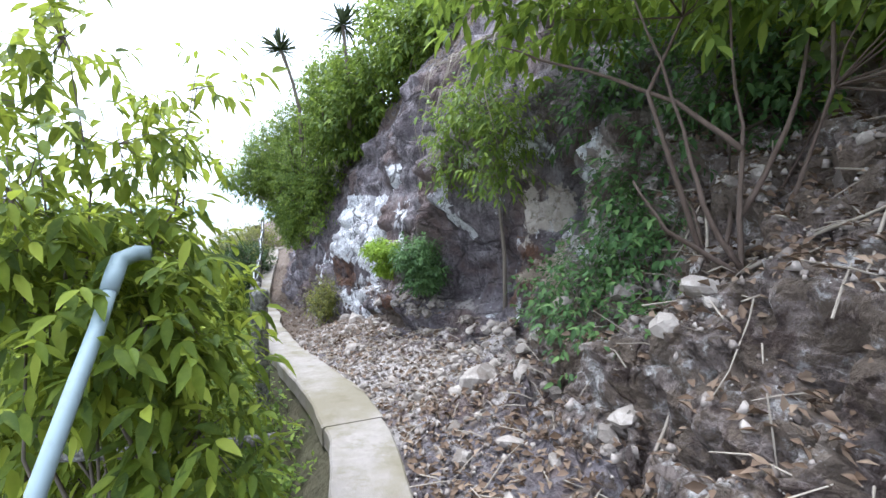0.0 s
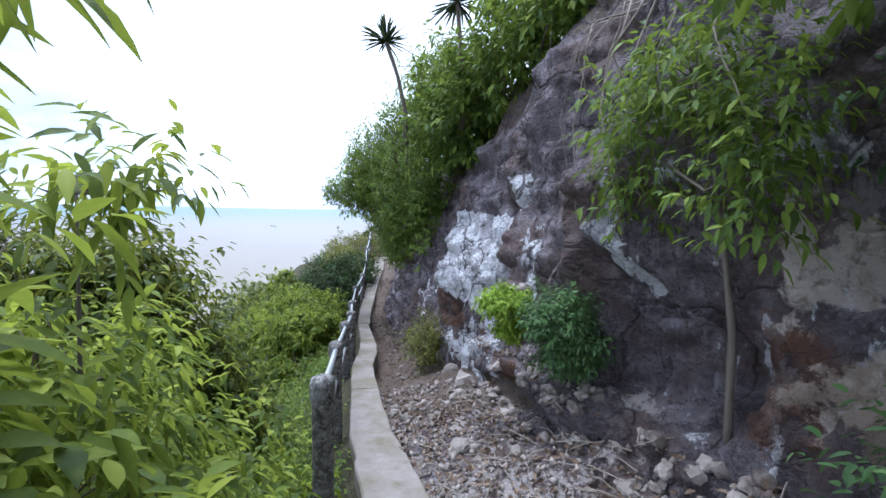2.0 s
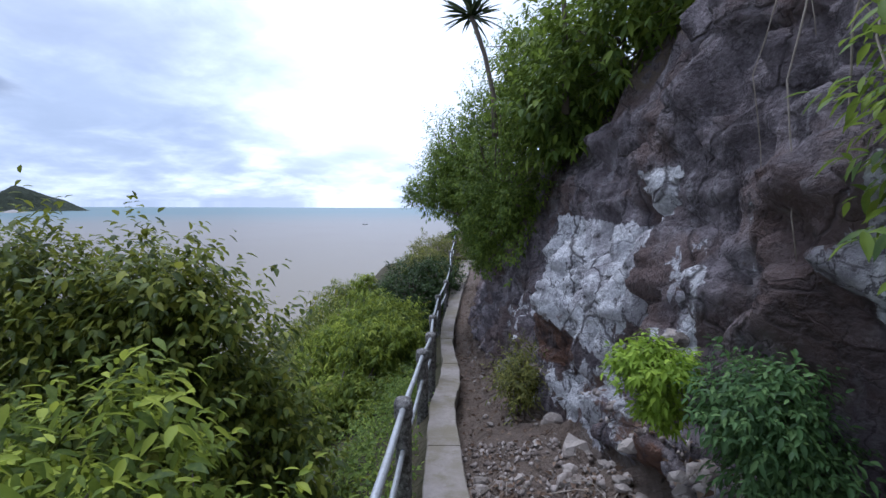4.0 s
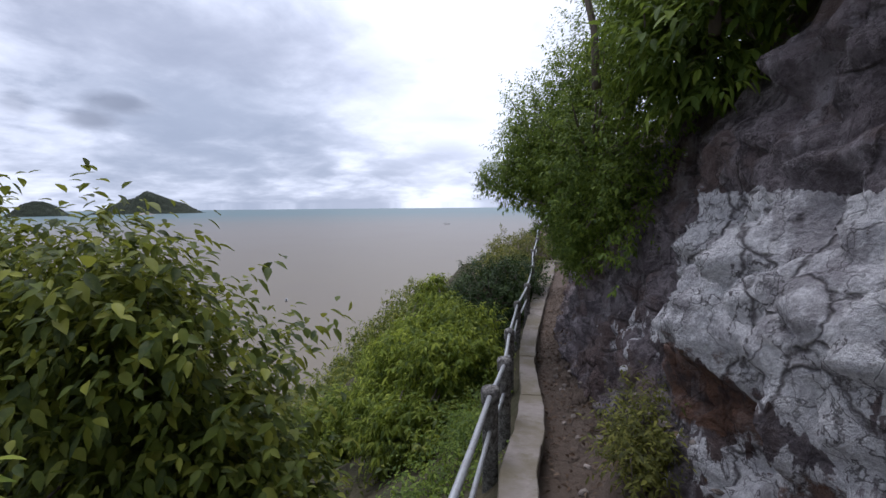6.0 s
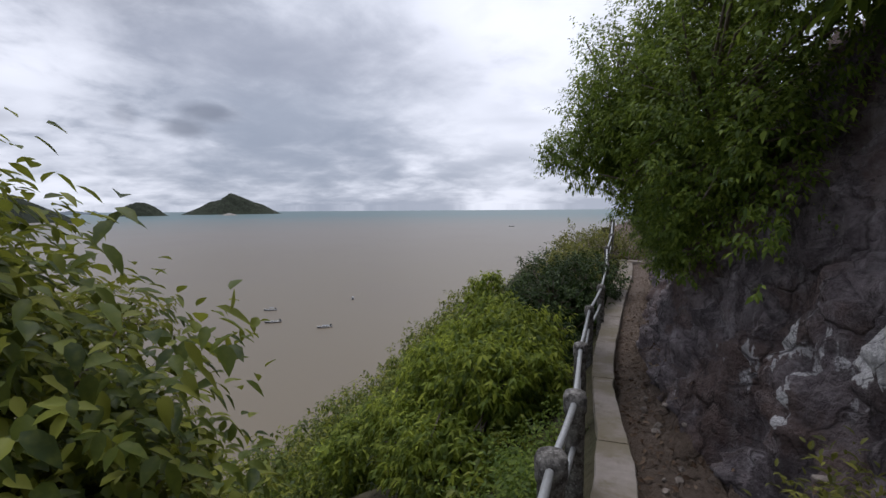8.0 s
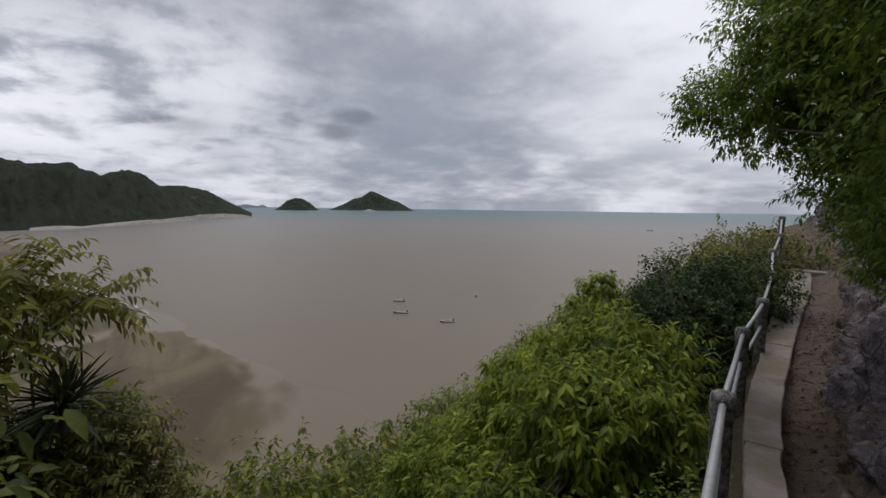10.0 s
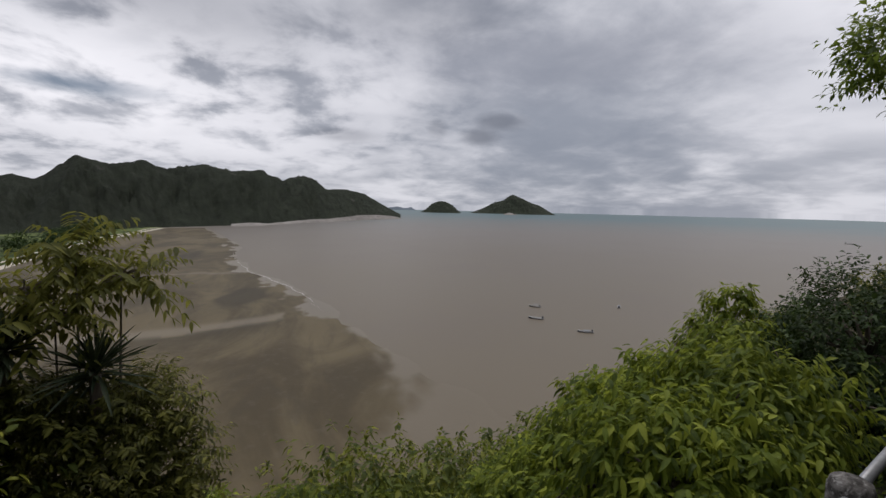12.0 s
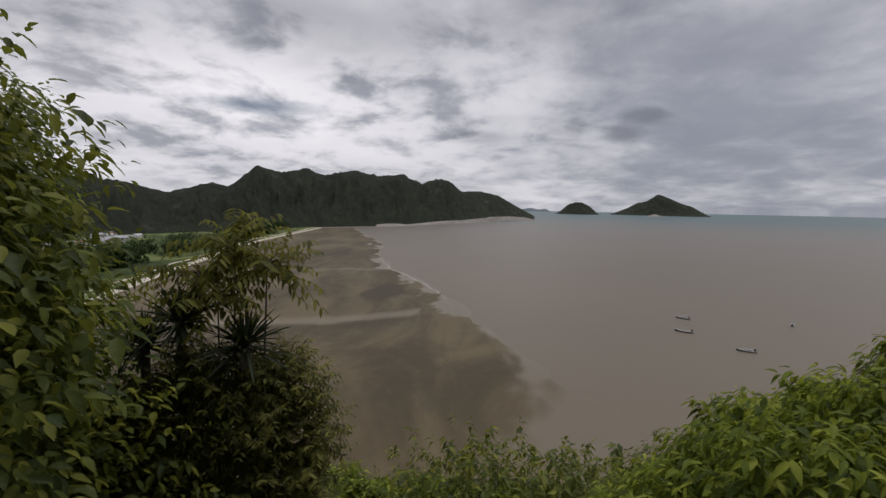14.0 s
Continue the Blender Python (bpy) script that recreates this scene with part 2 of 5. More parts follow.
c = k.mix(k.ramp(om, 0.42, 0.6, 0, 0.9), c, k.mix(k.ramp(n2, 0.35, 0.65), (0.04, 0.026, 0.026), (0.17, 0.085, 0.05)))
cream = k.math("ADD", k.attr("cream"), k.math("ADD", k.math("MULTIPLY", k.math("SUBTRACT", n2, 0.5), 1.3), k.math("MULTIPLY", k.math("SUBTRACT", ribs, 0.5), 1.2)))
cc = k.mix(n3, (0.42, 0.355, 0.3), (0.7, 0.62, 0.55))
cc = k.mix(k.ramp(stain, 0.44, 0.54, 0.7, 0), cc, (0.24, 0.17, 0.12))
cc = k.mix(k.ramp(lump_2, 0.4, 0.52, 0.7, 0), cc, (0.2, 0.15, 0.11))
c = k.mix(k.ramp(cream, 0.44, 0.56), c, cc)
lit = k.math("ADD", k.attr("litter"), k.math("MULTIPLY", k.math("SUBTRACT", k.noise(6, 9, 0.72), 0.5), 2.2))
soil = k.mix(k.noise(60, 6, 0.75), (0.06, 0.042, 0.032), (0.25, 0.19, 0.145))
c = k.mix(k.ramp(lit, 0.42, 0.6, 0, 0.92), c, soil)
dus = k.math("ADD", k.attr("dust"), k.math("MULTIPLY", k.math("SUBTRACT", k.noise(4.5, 9, 0.72), 0.5), 2.0))
c = k.mix(k.ramp(dus, 0.42, 0.6, 0, 0.9), c, k.mix(k.noise(45, 6, 0.75), (0.26, 0.22, 0.2), (0.66, 0.6, 0.57)))
k.color(c)
k.bump(k.math("ADD", k.math("ADD", k.math("MULTIPLY", n2, 1.1), k.math("MULTIPLY", n3, 0.4)), k.math("ADD", k.math("MULTIPLY", ribs, 0.5), k.math("SUBTRACT", k.math("MULTIPLY", k.math("MULTIPLY", pale, slope), 1.5), k.math("ADD", k.math("MULTIPLY", crack, 0.35), k.math("MULTIPLY", crack_2, 0.12))))), 1.0, 0.12)
ROCK = k.m

k = Mat("loose_stone", 0.85, 0.25)
r = k.object_random()
n2 = k.noise(14, 7, 0.65)
c = k.mix(r, (0.1, 0.082, 0.07), (0.29, 0.25, 0.22))
c = k.mix(k.ramp(n2, 0.48, 0.68, 0, 0.55), c, (0.42, 0.375, 0.34))
c = k.mix(k.ramp(k.noise(5, 5), 0.5, 0.7, 0, 0.6), c, (0.12, 0.09, 0.075))
k.color(c).bump(n2, 0.7, 0.03)
STONE = k.m
k = Mat("gravel_stone", 0.85, 0.25)
c = k.mix(k.island(), (0.12, 0.094, 0.08), (0.34, 0.295, 0.265))
c = k.mix(k.ramp(k.noise(25, 6), 0.45, 0.7, 0, 0.5), c, (0.1, 0.075, 0.06))
k.color(c).bump(k.noise(40, 4), 0.5, 0.01)
GRAVEL = k.m

k = Mat("worn_concrete", 0.88, 0.25)
n1, n2, n3 = k.noise(1.6, 6, 0.6), k.noise(18, 8, 0.7), k.noise(120, 3, 0.6)
c = k.mix(n2, (0.165, 0.143, 0.128), (0.32, 0.284, 0.26))
c = k.mix(k.ramp(n1, 0.38, 0.62, 0, 0.8), c, (0.145, 0.122, 0.078))
c = k.mix(k.ramp(k.noise(5, 7, 0.7), 0.5, 0.7, 0, 0.6), c, (0.12, 0.1, 0.055))
c = k.mix(k.ramp(n3, 0.62, 0.7, 0, 0.5), c, (0.12, 0.11, 0.1))
k.color(c).bump(k.math("ADD", n3, k.math("MULTIPLY", n2, 0.8)), 0.5, 0.012)
CONCRETE = k.m
k = Mat("post_concrete", 0.9, 0.2)
n2 = k.noise(22, 7, 0.7)
c = k.mix(k.ramp(n2, 0.35, 0.7), (0.055, 0.05, 0.046), (0.27, 0.255, 0.24))
k.color(k.mix(k.ramp(k.noise(60, 4), 0.56, 0.7, 0, 0.6), c, (0.46, 0.45, 0.43))).bump(n2, 0.7, 0.02)
POST = k.m
k = Mat("galvanised_pipe", 0.45, 0.4)
n2 = k.noise(25, 6, 0.65)
k.color(k.mix(k.ramp(n2, 0.45, 0.75, 0, 0.5), (0.36, 0.37, 0.38), (0.2, 0.17, 0.15)))
k.put(k.b.inputs["Metallic"], 0.35)
PIPE = k.m
k = Mat("blue_grey_pipe", 0.5, 0.35)
n2 = k.noise(18, 6, 0.65)
k.color(k.mix(k.ramp(n2, 0.5, 0.75, 0, 0.4), (0.22, 0.275, 0.3), (0.16, 0.17, 0.17)))
PIPE_BLUE = k.m

# hillside soil under the bushes
k = Mat("hillside_soil", 0.95, 0.1)
c = k.mix(k.noise(3, 7, 0.65), (0.035, 0.035, 0.02), (0.09, 0.075, 0.05))
c = k.mix(k.ramp(k.noise(0.7, 5), 0.45, 0.7, 0, 0.5), c, (0.035, 0.045, 0.02))
k.color(c).bump(k.noise(8, 6), 0.8, 0.1)
SOIL = k.m

# the bay: silty water inshore, greener offshore
k = Mat("silty_water", 0.4, 0.18)
sp = k.n.new("ShaderNodeSeparateXYZ")
k.l.new(k.geo.outputs["Position"], sp.inputs[0])
rr = k.math("SQRT", k.math("ADD", k.math("POWER", sp.outputs[0], 2.0), k.math("POWER", sp.outputs[1], 2.0)))
rr = k.math("ADD", rr, k.math("MULTIPLY", k.noise(0.004, 4, 0.5), 500))
c = k.mix(k.ramp(rr, 250, 1500), (0.152, 0.126, 0.088), (0.165, 0.145, 0.124))
c = k.mix(k.ramp(rr, 1100, 3200), c, (0.07, 0.128, 0.136))
c = k.mix(k.ramp(k.noise(0.012, 6, 0.6), 0.45, 0.7, 0, 0.35), c, (0.14, 0.115, 0.094))
k.color(c).bump(k.noise(0.7, 5, 0.6, (1, 1.6, 1)), 0.25, 0.1)
WATER = k.m
k = Mat("wet_sand", 0.6, 0.2)
n1 = k.noise(0.012, 6, 0.6, (1, 2.2, 1), 0.8)
c = k.mix(k.ramp(n1, 0.38, 0.62), (0.058, 0.043, 0.02), (0.122, 0.095, 0.05))
c = k.mix(k.ramp(k.noise(0.03, 6, 0.6, (0.5, 1.8, 1), 1.0), 0.52, 0.68, 0, 0.6), c, (0.052, 0.04, 0.021))
c = k.mix(k.ramp(k.attr("wet"), 0.15, 0.95, 0, 1.0), c, (0.152, 0.126, 0.088))
k.put(k.b.inputs["Roughness"], k.ramp(k.attr("wet"), 0.4, 1.0, 0.6, 0.34))
c = k.mix(k.ramp(k.noise(0.25, 6, 0.65), 0.5, 0.75, 0, 0.25), c, (0.13, 0.11, 0.082))
c = k.mix(k.ramp(k.attr("pool"), 0.2, 0.8, 0, 0.8), c, (0.032, 0.025, 0.012))
c = k.mix(k.ramp(k.attr("channel"), 0.1, 1.0, 0, 0.55), c, (0.22, 0.19, 0.145))
k.color(c).bump(k.noise(0.6, 5), 0.3, 0.1)
SAND = k.m
k = Mat("dry_sand", 0.9, 0.1)
k.color(k.mix(k.noise(0.1, 6), (0.42, 0.38, 0.31), (0.58, 0.53, 0.44)))
DRY_SAND = k.m
k = Mat("pale_foam", 0.7, 0.2)
k.color(k.mix(k.noise(0.2, 4), (0.4, 0.37, 0.34), (0.62, 0.59, 0.56)))
FOAM = k.m
k = Mat("coastal_field", 0.95, 0.1)
c = k.mix(k.ramp(k.noise(0.01, 5), 0.4, 0.6), (0.05, 0.07, 0.025), (0.14, 0.17, 0.06))
k.color(k.mix(k.ramp(k.noise(0.05, 6), 0.45, 0.6), c, (0.035, 0.05, 0.02)))
FIELD = k.m
k = Mat("wooded_hill", 0.95, 0.1)
c = k.mix(k.noise(0.03, 8, 0.7), (0.01, 0.014, 0.011), (0.085, 0.098, 0.068))
c = k.mix(k.ramp(k.noise(0.012, 6, 0.65, (1, 1, 0.5)), 0.6, 0.72, 0, 0.5), c, (0.16, 0.155, 0.14))
k.color(c).bump(k.noise(0.04, 9, 0.75), 1.0, 30)
HILL = k.m
k = Mat("shore_rock", 0.9, 0.2)
k.color(k.mix(k.noise(0.08, 7, 0.7), (0.1, 0.09, 0.08), (0.45, 0.42, 0.39)))
SHORE = k.m
# the farthest islands: pale blue air haze is put into their base colour
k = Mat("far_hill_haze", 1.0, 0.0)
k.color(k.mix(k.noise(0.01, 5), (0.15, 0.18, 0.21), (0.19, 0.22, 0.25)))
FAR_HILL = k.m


def plain(name, a, b, rough=0.6, scale=8, metal=0.0):
    q = Mat(name, rough, 0.3)
    q.color(q.mix(q.noise(scale, 5), a, b))
    q.put(q.b.inputs["Metallic"], metal)
    return q.m


HULL_DARK = plain("hull_dark_wood", (0.03, 0.035, 0.045), (0.07, 0.07, 0.075))
HULL_PALE = plain("hull_pale_rim", (0.45, 0.45, 0.44), (0.62, 0.6, 0.57))
CANVAS = plain("boat_canopy", (0.2, 0.22, 0.25), (0.32, 0.33, 0.34))
WALL_PALE = plain("house_wall", (0.5, 0.48, 0.44), (0.68, 0.66, 0.62), scale=0.3)
ROOF_RUST = plain("house_roof_rust", (0.2, 0.1, 0.07), (0.32, 0.2, 0.15), scale=0.3)
ROOF_GREY = plain("house_roof_grey", (0.3, 0.31, 0.33), (0.5, 0.51, 0.52), scale=0.3)

from mathutils.bvhtree import BVHTree

# ---------------- helpers of the place ----------------
def mesh_object(name, verts, faces, material, parent=None, smooth=False, label=""):
    me = bpy.data.meshes.new(name)
    me.from_pydata(verts if isinstance(verts, list) else verts.tolist(), [], faces if isinstance(faces, list) else faces.tolist())
    me.materials.append(material)
    if smooth:
        me.polygons.foreach_set("use_smooth", [True] * len(me.polygons))
    me.update()
    ob = new(name, me)
    ob.parent = parent
    if label:
        ob["label"] = label
    return ob


def part(name, bm, material, parent=None, label="", smooth=False):
    me = bpy.data.meshes.new(name)
    bm.to_mesh(me)
    bm.free()
    me.materials.append(material)
    if smooth:
        me.polygons.foreach_set("use_smooth", [True] * len(me.polygons))
    ob = new(name, me)
    ob.parent = parent
    if label:
        ob["label"] = label
    return ob


def empty(name, x, y, z):
    ob = new(name)
    ob.location = (x, y, z)
    ob.empty_display_size = 0.1
    return ob


def curve_of(pairs):
    a = np.array(pairs, float)
    return lambda v: np.interp(v, a[:, 0], a[:, 1])


def fbm(p, octaves=4, rough=0.55):
    return noise.fractal(p, 1.0 - rough + 0.4, 2.0, octaves)


def grid_faces(rows, cols):
    a = np.arange((rows - 1) * (cols - 1))
    i, j = a // (cols - 1), a % (cols - 1)
    q = i * cols + j
    return np.stack([q, q + 1, q + cols + 1, q + cols], 1)


def tube(points, radii, sides=7, cap=True):
    """Verts and faces of a tapered tube along points."""
    pts = [Vector(p) for p in points]
    verts, faces = [], []
    ref = Vector((0.3, 0.2, 1)).normalized()
    for i, p in enumerate(pts):
        d = (pts[min(i + 1, len(pts) - 1)] - pts[max(i - 1, 0)]).normalized()
        u = d.cross(ref if abs(d.dot(ref)) < 0.95 else Vector((1, 0, 0))).normalized()
        w = d.cross(u)
        for s in range(sides):
            a = 2 * math.pi * s / sides
            verts.append(tuple(p + (u * math.cos(a) + w * math.sin(a)) * radii[i]))
    for i in range(len(pts) - 1):
        for s in range(sides):
            t = (s + 1) % sides
            faces.append((i * sides + s, i * sides + t, (i + 1) * sides + t, (i + 1) * sides + s))
    if cap:
        faces.append(tuple(range(sides))[::-1])
        faces.append(tuple((len(pts) - 1) * sides + s for s in range(sides)))
    return verts, faces


def join(pieces):
    verts, faces = [], []
    for v, f in pieces:
        o = len(verts)
        verts += v
        faces += [tuple(i + o for i in q) for q in f]
    return verts, faces


rng = np.random.default_rng(7)


def unit(a):
    return a / np.maximum(np.linalg.norm(a, axis=-1, keepdims=True), 1e-9)


def leaf_arrays(pos, axis, up, length, width, fold=0.18, sag=0.25, simple=False):
    """Folded, pointed, slightly sagging leaves, one per row."""
    n = len(pos)
    axis = unit(axis)
    side = unit(np.cross(axis, up))
    nor = np.cross(side, axis)
    L, W = length[:, None], width[:, None]
    down = np.array([0, 0, -1.0])
    def at(f, s, lift):
        return pos + axis * L * f + side * W * s + nor * W * lift + down * L * sag * f * f

    if simple:
        verts = np.stack([pos, at(0.42, 0.5, fold), at(0.45, 0, 0), at(0.42, -0.5, fold), at(1, 0, 0)], 1).reshape(-1, 3)
        tri = np.array([[0, 2, 1], [0, 3, 2], [1, 2, 4], [2, 3, 4]])
    else:
        verts = np.stack([pos, at(0.2, 0.38, fold * 0.8), at(0.24, 0, 0), at(0.2, -0.38, fold * 0.8), at(0.5, 0.5, fold), at(0.52, 0, 0), at(0.5, -0.5, fold), at(0.78, 0.27, fold * 0.6), at(0.78, -0.27, fold * 0.6), at(1.0, 0, 0)], 1).reshape(-1, 3)
        tri = np.array([[0, 2, 1], [0, 3, 2], [1, 2, 5], [1, 5, 4], [2, 3, 6], [2, 6, 5], [4, 5, 7], [5, 6, 8], [5, 9, 7], [5, 8, 9]])
    m = 5 if simple else 10
    faces = (np.arange(n)[:, None, None] * m + tri[None]).reshape(-1, 3)
    return verts, faces


def fast_mesh(name, verts, faces, material, parent=None, label=""):
    me = bpy.data.meshes.new(name)
    nv, nf = len(verts), len(faces)
    me.vertices.add(nv)
    me.vertices.foreach_set("co", np.asarray(verts, np.float32).ravel())
    me.loops.add(nf * 3)
    me.loops.foreach_set("vertex_index", np.asarray(faces, np.int32).ravel())
    me.polygons.add(nf)
    me.polygons.foreach_set("loop_start", np.arange(0, nf * 3, 3, dtype=np.int32))
    me.materials.append(material)
    me.update(calc_edges=True)
    me.validate()
    ob = new(name, me)
    ob.parent = parent
    if label:
        ob["label"] = label
    return ob


def sprigs(blobs, count, per, length, slim=0.36, droop=0.5, stalk=0.18, shell=0.55, style="whorl", spread=0.25, simple=False):
    """Leaf arrays of a crown: count sprigs of per leaves in lumpy ovals (x, y, z, rx, ry, rz)."""
    bl = np.array(blobs, float)
    w = (bl[:, 3] * bl[:, 4] * bl[:, 5]) ** 0.7
    pick = rng.choice(len(bl), count, p=w / w.sum())
    d = unit(rng.normal(size=(count, 3)))
    ph = rng.uniform(0, 6.28, 6)
    lump = 1 + spread * (np.sin(d[:, 0] * 5 + ph[0] + pick) * np.sin(d[:, 1] * 5 + ph[1]) + 0.6 * np.sin(d[:, 2] * 9 + ph[2] + 2 * pick) * np.sin(d[:, 0] * 11 + ph[3]))
    r = (shell + (1 - shell) * rng.random(count) ** 0.7) * lump
    base = bl[pick, :3] + d * bl[pick, 3:] * r[:, None]
    ax = unit(d * np.array([1, 1, 0.7]) + np.array([0, 0, 0.35]) + rng.normal(size=(count, 3)) * 0.35)
    size = rng.uniform(0.7, 1.25, count)
    P, A, U, LL = [], [], [], []
    s1 = unit(np.cross(ax, rng.normal(size=(count, 3))))
    s2 = np.cross(ax, s1)
    for k_ in range(per):
        if style == "pinnate":
            f = (k_ // 2) / max(1, (per - 1) // 2)
            sg = 1 if k_ % 2 else -1
            hs = unit(np.cross(ax, np.array([0, 0, 1.0]) + 0.01))
            p = base + ax * stalk * size[:, None] * f + np.array([0, 0, -0.35]) * (f ** 2) * stalk
            a = unit(hs * sg + ax * 0.45 + np.array([0, 0, -droop]) + rng.normal(size=(count, 3)) * 0.18)
        else:
            ang = 2.4 * k_ + rng.uniform(-0.4, 0.4, count)
            rad = s1 * np.cos(ang)[:, None] + s2 * np.sin(ang)[:, None]
            f = k_ / max(1, per - 1)
            p = base + ax * stalk * size[:, None] * f
            a = unit(rad * (1.0 - 0.35 * f) + ax * (0.25 + 0.6 * f) + np.array([0, 0, -droop]) + rng.normal(size=(count, 3)) * 0.2)
        P.append(p), A.append(a)
        U.append(unit(np.array([0, 0, 1.0]) + ax * 0.4 + rng.normal(size=(count, 3)) * 0.25))
        LL.append(length * size * rng.uniform(0.7, 1.15, count))
    P, A, U, LL = np.concatenate(P), np.concatenate(A), np.concatenate(U), np.concatenate(LL)
    v, f = leaf_arrays(P, A, U, LL, LL * slim * rng.uniform(0.85, 1.15, len(LL)), simple=simple)
    return v, f, base


def plant(name, label, category, foot, blobs, count, per, length, material, group="", stem=0.03, stems=5, twigs=30, bark=None, **kw):
    """A bush or small tree: an Empty at its foot with stems and a leafy crown."""
    root = tagged(empty(name, *foot), label, category, group)
    v, f, base = sprigs(blobs, count, per, length, **kw)
    fo = np.array(foot)
    fast_mesh("crown", v - fo, f, material, root)
    pieces = []
    hubs = []
    big_ones = sorted(blobs, key=lambda b: -b[3] * b[4] * b[5])[:stems]
    for b in big_ones:
        c = np.array(b[:3]) - fo
        m = c * 0.5 + np.array([*np.clip(rng.normal(size=2) * 0.12 * np.linalg.norm(c), -0.28, 0.28), 0.05 * np.linalg.norm(c)])
        q = c * 0.8 + rng.normal(size=3) * 0.05
        pts = [np.zeros(3) + rng.normal(size=3) * 0.02, m * 0.5 + rng.normal(size=3) * 0.03, m, q, c + np.array([0, 0, b[5] * 0.5])]
        pieces.append(tube(pts, [stem, stem * 0.85, stem * 0.7, stem * 0.5, stem * 0.25], 6))
        hubs += [m, q, c]
    hubs = np.array(hubs)
    for e in base[rng.choice(len(base), min(twigs, len(base)), replace=False)] - fo:
        h = hubs[np.argmin(np.linalg.norm(hubs - e, axis=1))]
        mid = (h + e) / 2 + rng.normal(size=3) * 0.08 * np.linalg.norm(e - h)
        pieces.append(tube([h, mid, e], [stem * 0.4, stem * 0.25, stem * 0.1], 5))
    for v, f in pieces[:len(big_ones)]:
        mesh_object("limb", v, f, bark or BARK, root, True)
    for v, f in pieces[len(big_ones):]:
        mesh_object("twig", v, f, bark or BARK, root, True)
    return root


# ---------------- the walkway's line ----------------
CENTRE = curve_of([(-4, 0.9), (-1, 0.42), (0.6, 0.05), (2.0, -0.2), (2.6, -0.3), (3.4, -0.48), (4.1, -0.78), (5, -1.3), (5.7, -1.71), (6.8, -2.22), (7.7, -2.62), (8.5, -2.88), (9.3, -3.18), (10.1, -3.56), (11, -3.97), (12.2, -4.46), (13, -4.74), (14.5, -5.24), (16, -5.7), (17.4, -6.08), (18.5, -6.45), (22, -8.2), (30, -12)])
LEVEL = curve_of([(-4, 0.62), (0, 0.5), (2, 0.42), (4.2, 0.27), (6.5, 0.03), (8.5, -0.22), (9.5, -0.36), (12, -0.66), (14, -0.6), (18.5, -0.1), (22, 0.3), (30, 0.8)])
WIDTH = 0.36
SPAN = curve_of([(-4, 0.4), (4.5, 0.38), (5.6, 0.33), (7.2, 0.28), (9, 0.25), (10, 0.22), (11, 0.22), (13, 0.28), (15, 0.34), (19, 0.34)])

# ---------------- cliff and the ground at its foot ----------------
FOOT = curve_of([(-4, 3.2), (0, 1.5), (1.5, 1.05), (2.8, 0.75), (3.5, 0.65), (4.5, 0.62), (5.2, 0.2), (6, -0.42), (7, -0.98), (8.2, -1.7), (9.4, -2.42), (10.2, -2.9), (11.5, -3.5), (13, -4.15), (15, -4.75), (18, -5.55), (22, -7.0), (26, -9)])
FOOT_Z = curve_of([(-4, 0.9), (0, 0.8), (2, 0.75), (4, 0.62), (5, 0.52), (6, 0.42), (7, 0.22), (8, -0.15), (9.4, -0.45), (11.5, -0.62), (13, -0.75), (16, -0.35), (18, -0.1), (22, 0.4), (26, 0.8)])
DROP = curve_of([(-4, 0.05), (5, 0.06), (6.5, 0.14), (8, 0.26), (12, 0.26), (15, 0.14), (20, 0.05)])
LEAN = curve_of([(-4, 1.0), (2, 0.85), (3.6, 0.7), (4.6, 0.1), (6, 0.12), (7.5, 0.1), (9, 0.22), (12, 0.3), (15, 0.5), (20, 0.9)])
BROW = curve_of([(-4, 2.6), (2, 2.6), (3.8, 2.8), (5, 3.6), (6, 3.5), (7, 3.2), (7.7, 2.9), (8.9, 2.7), (10, 2.4), (12, 2.2), (15, 2.2), (20, 2.0)])


def dent(y, z, y0, z0, ry, rz):
    return math.exp(-((y - y0) / ry) ** 2 - ((z - z0) / rz) ** 2)


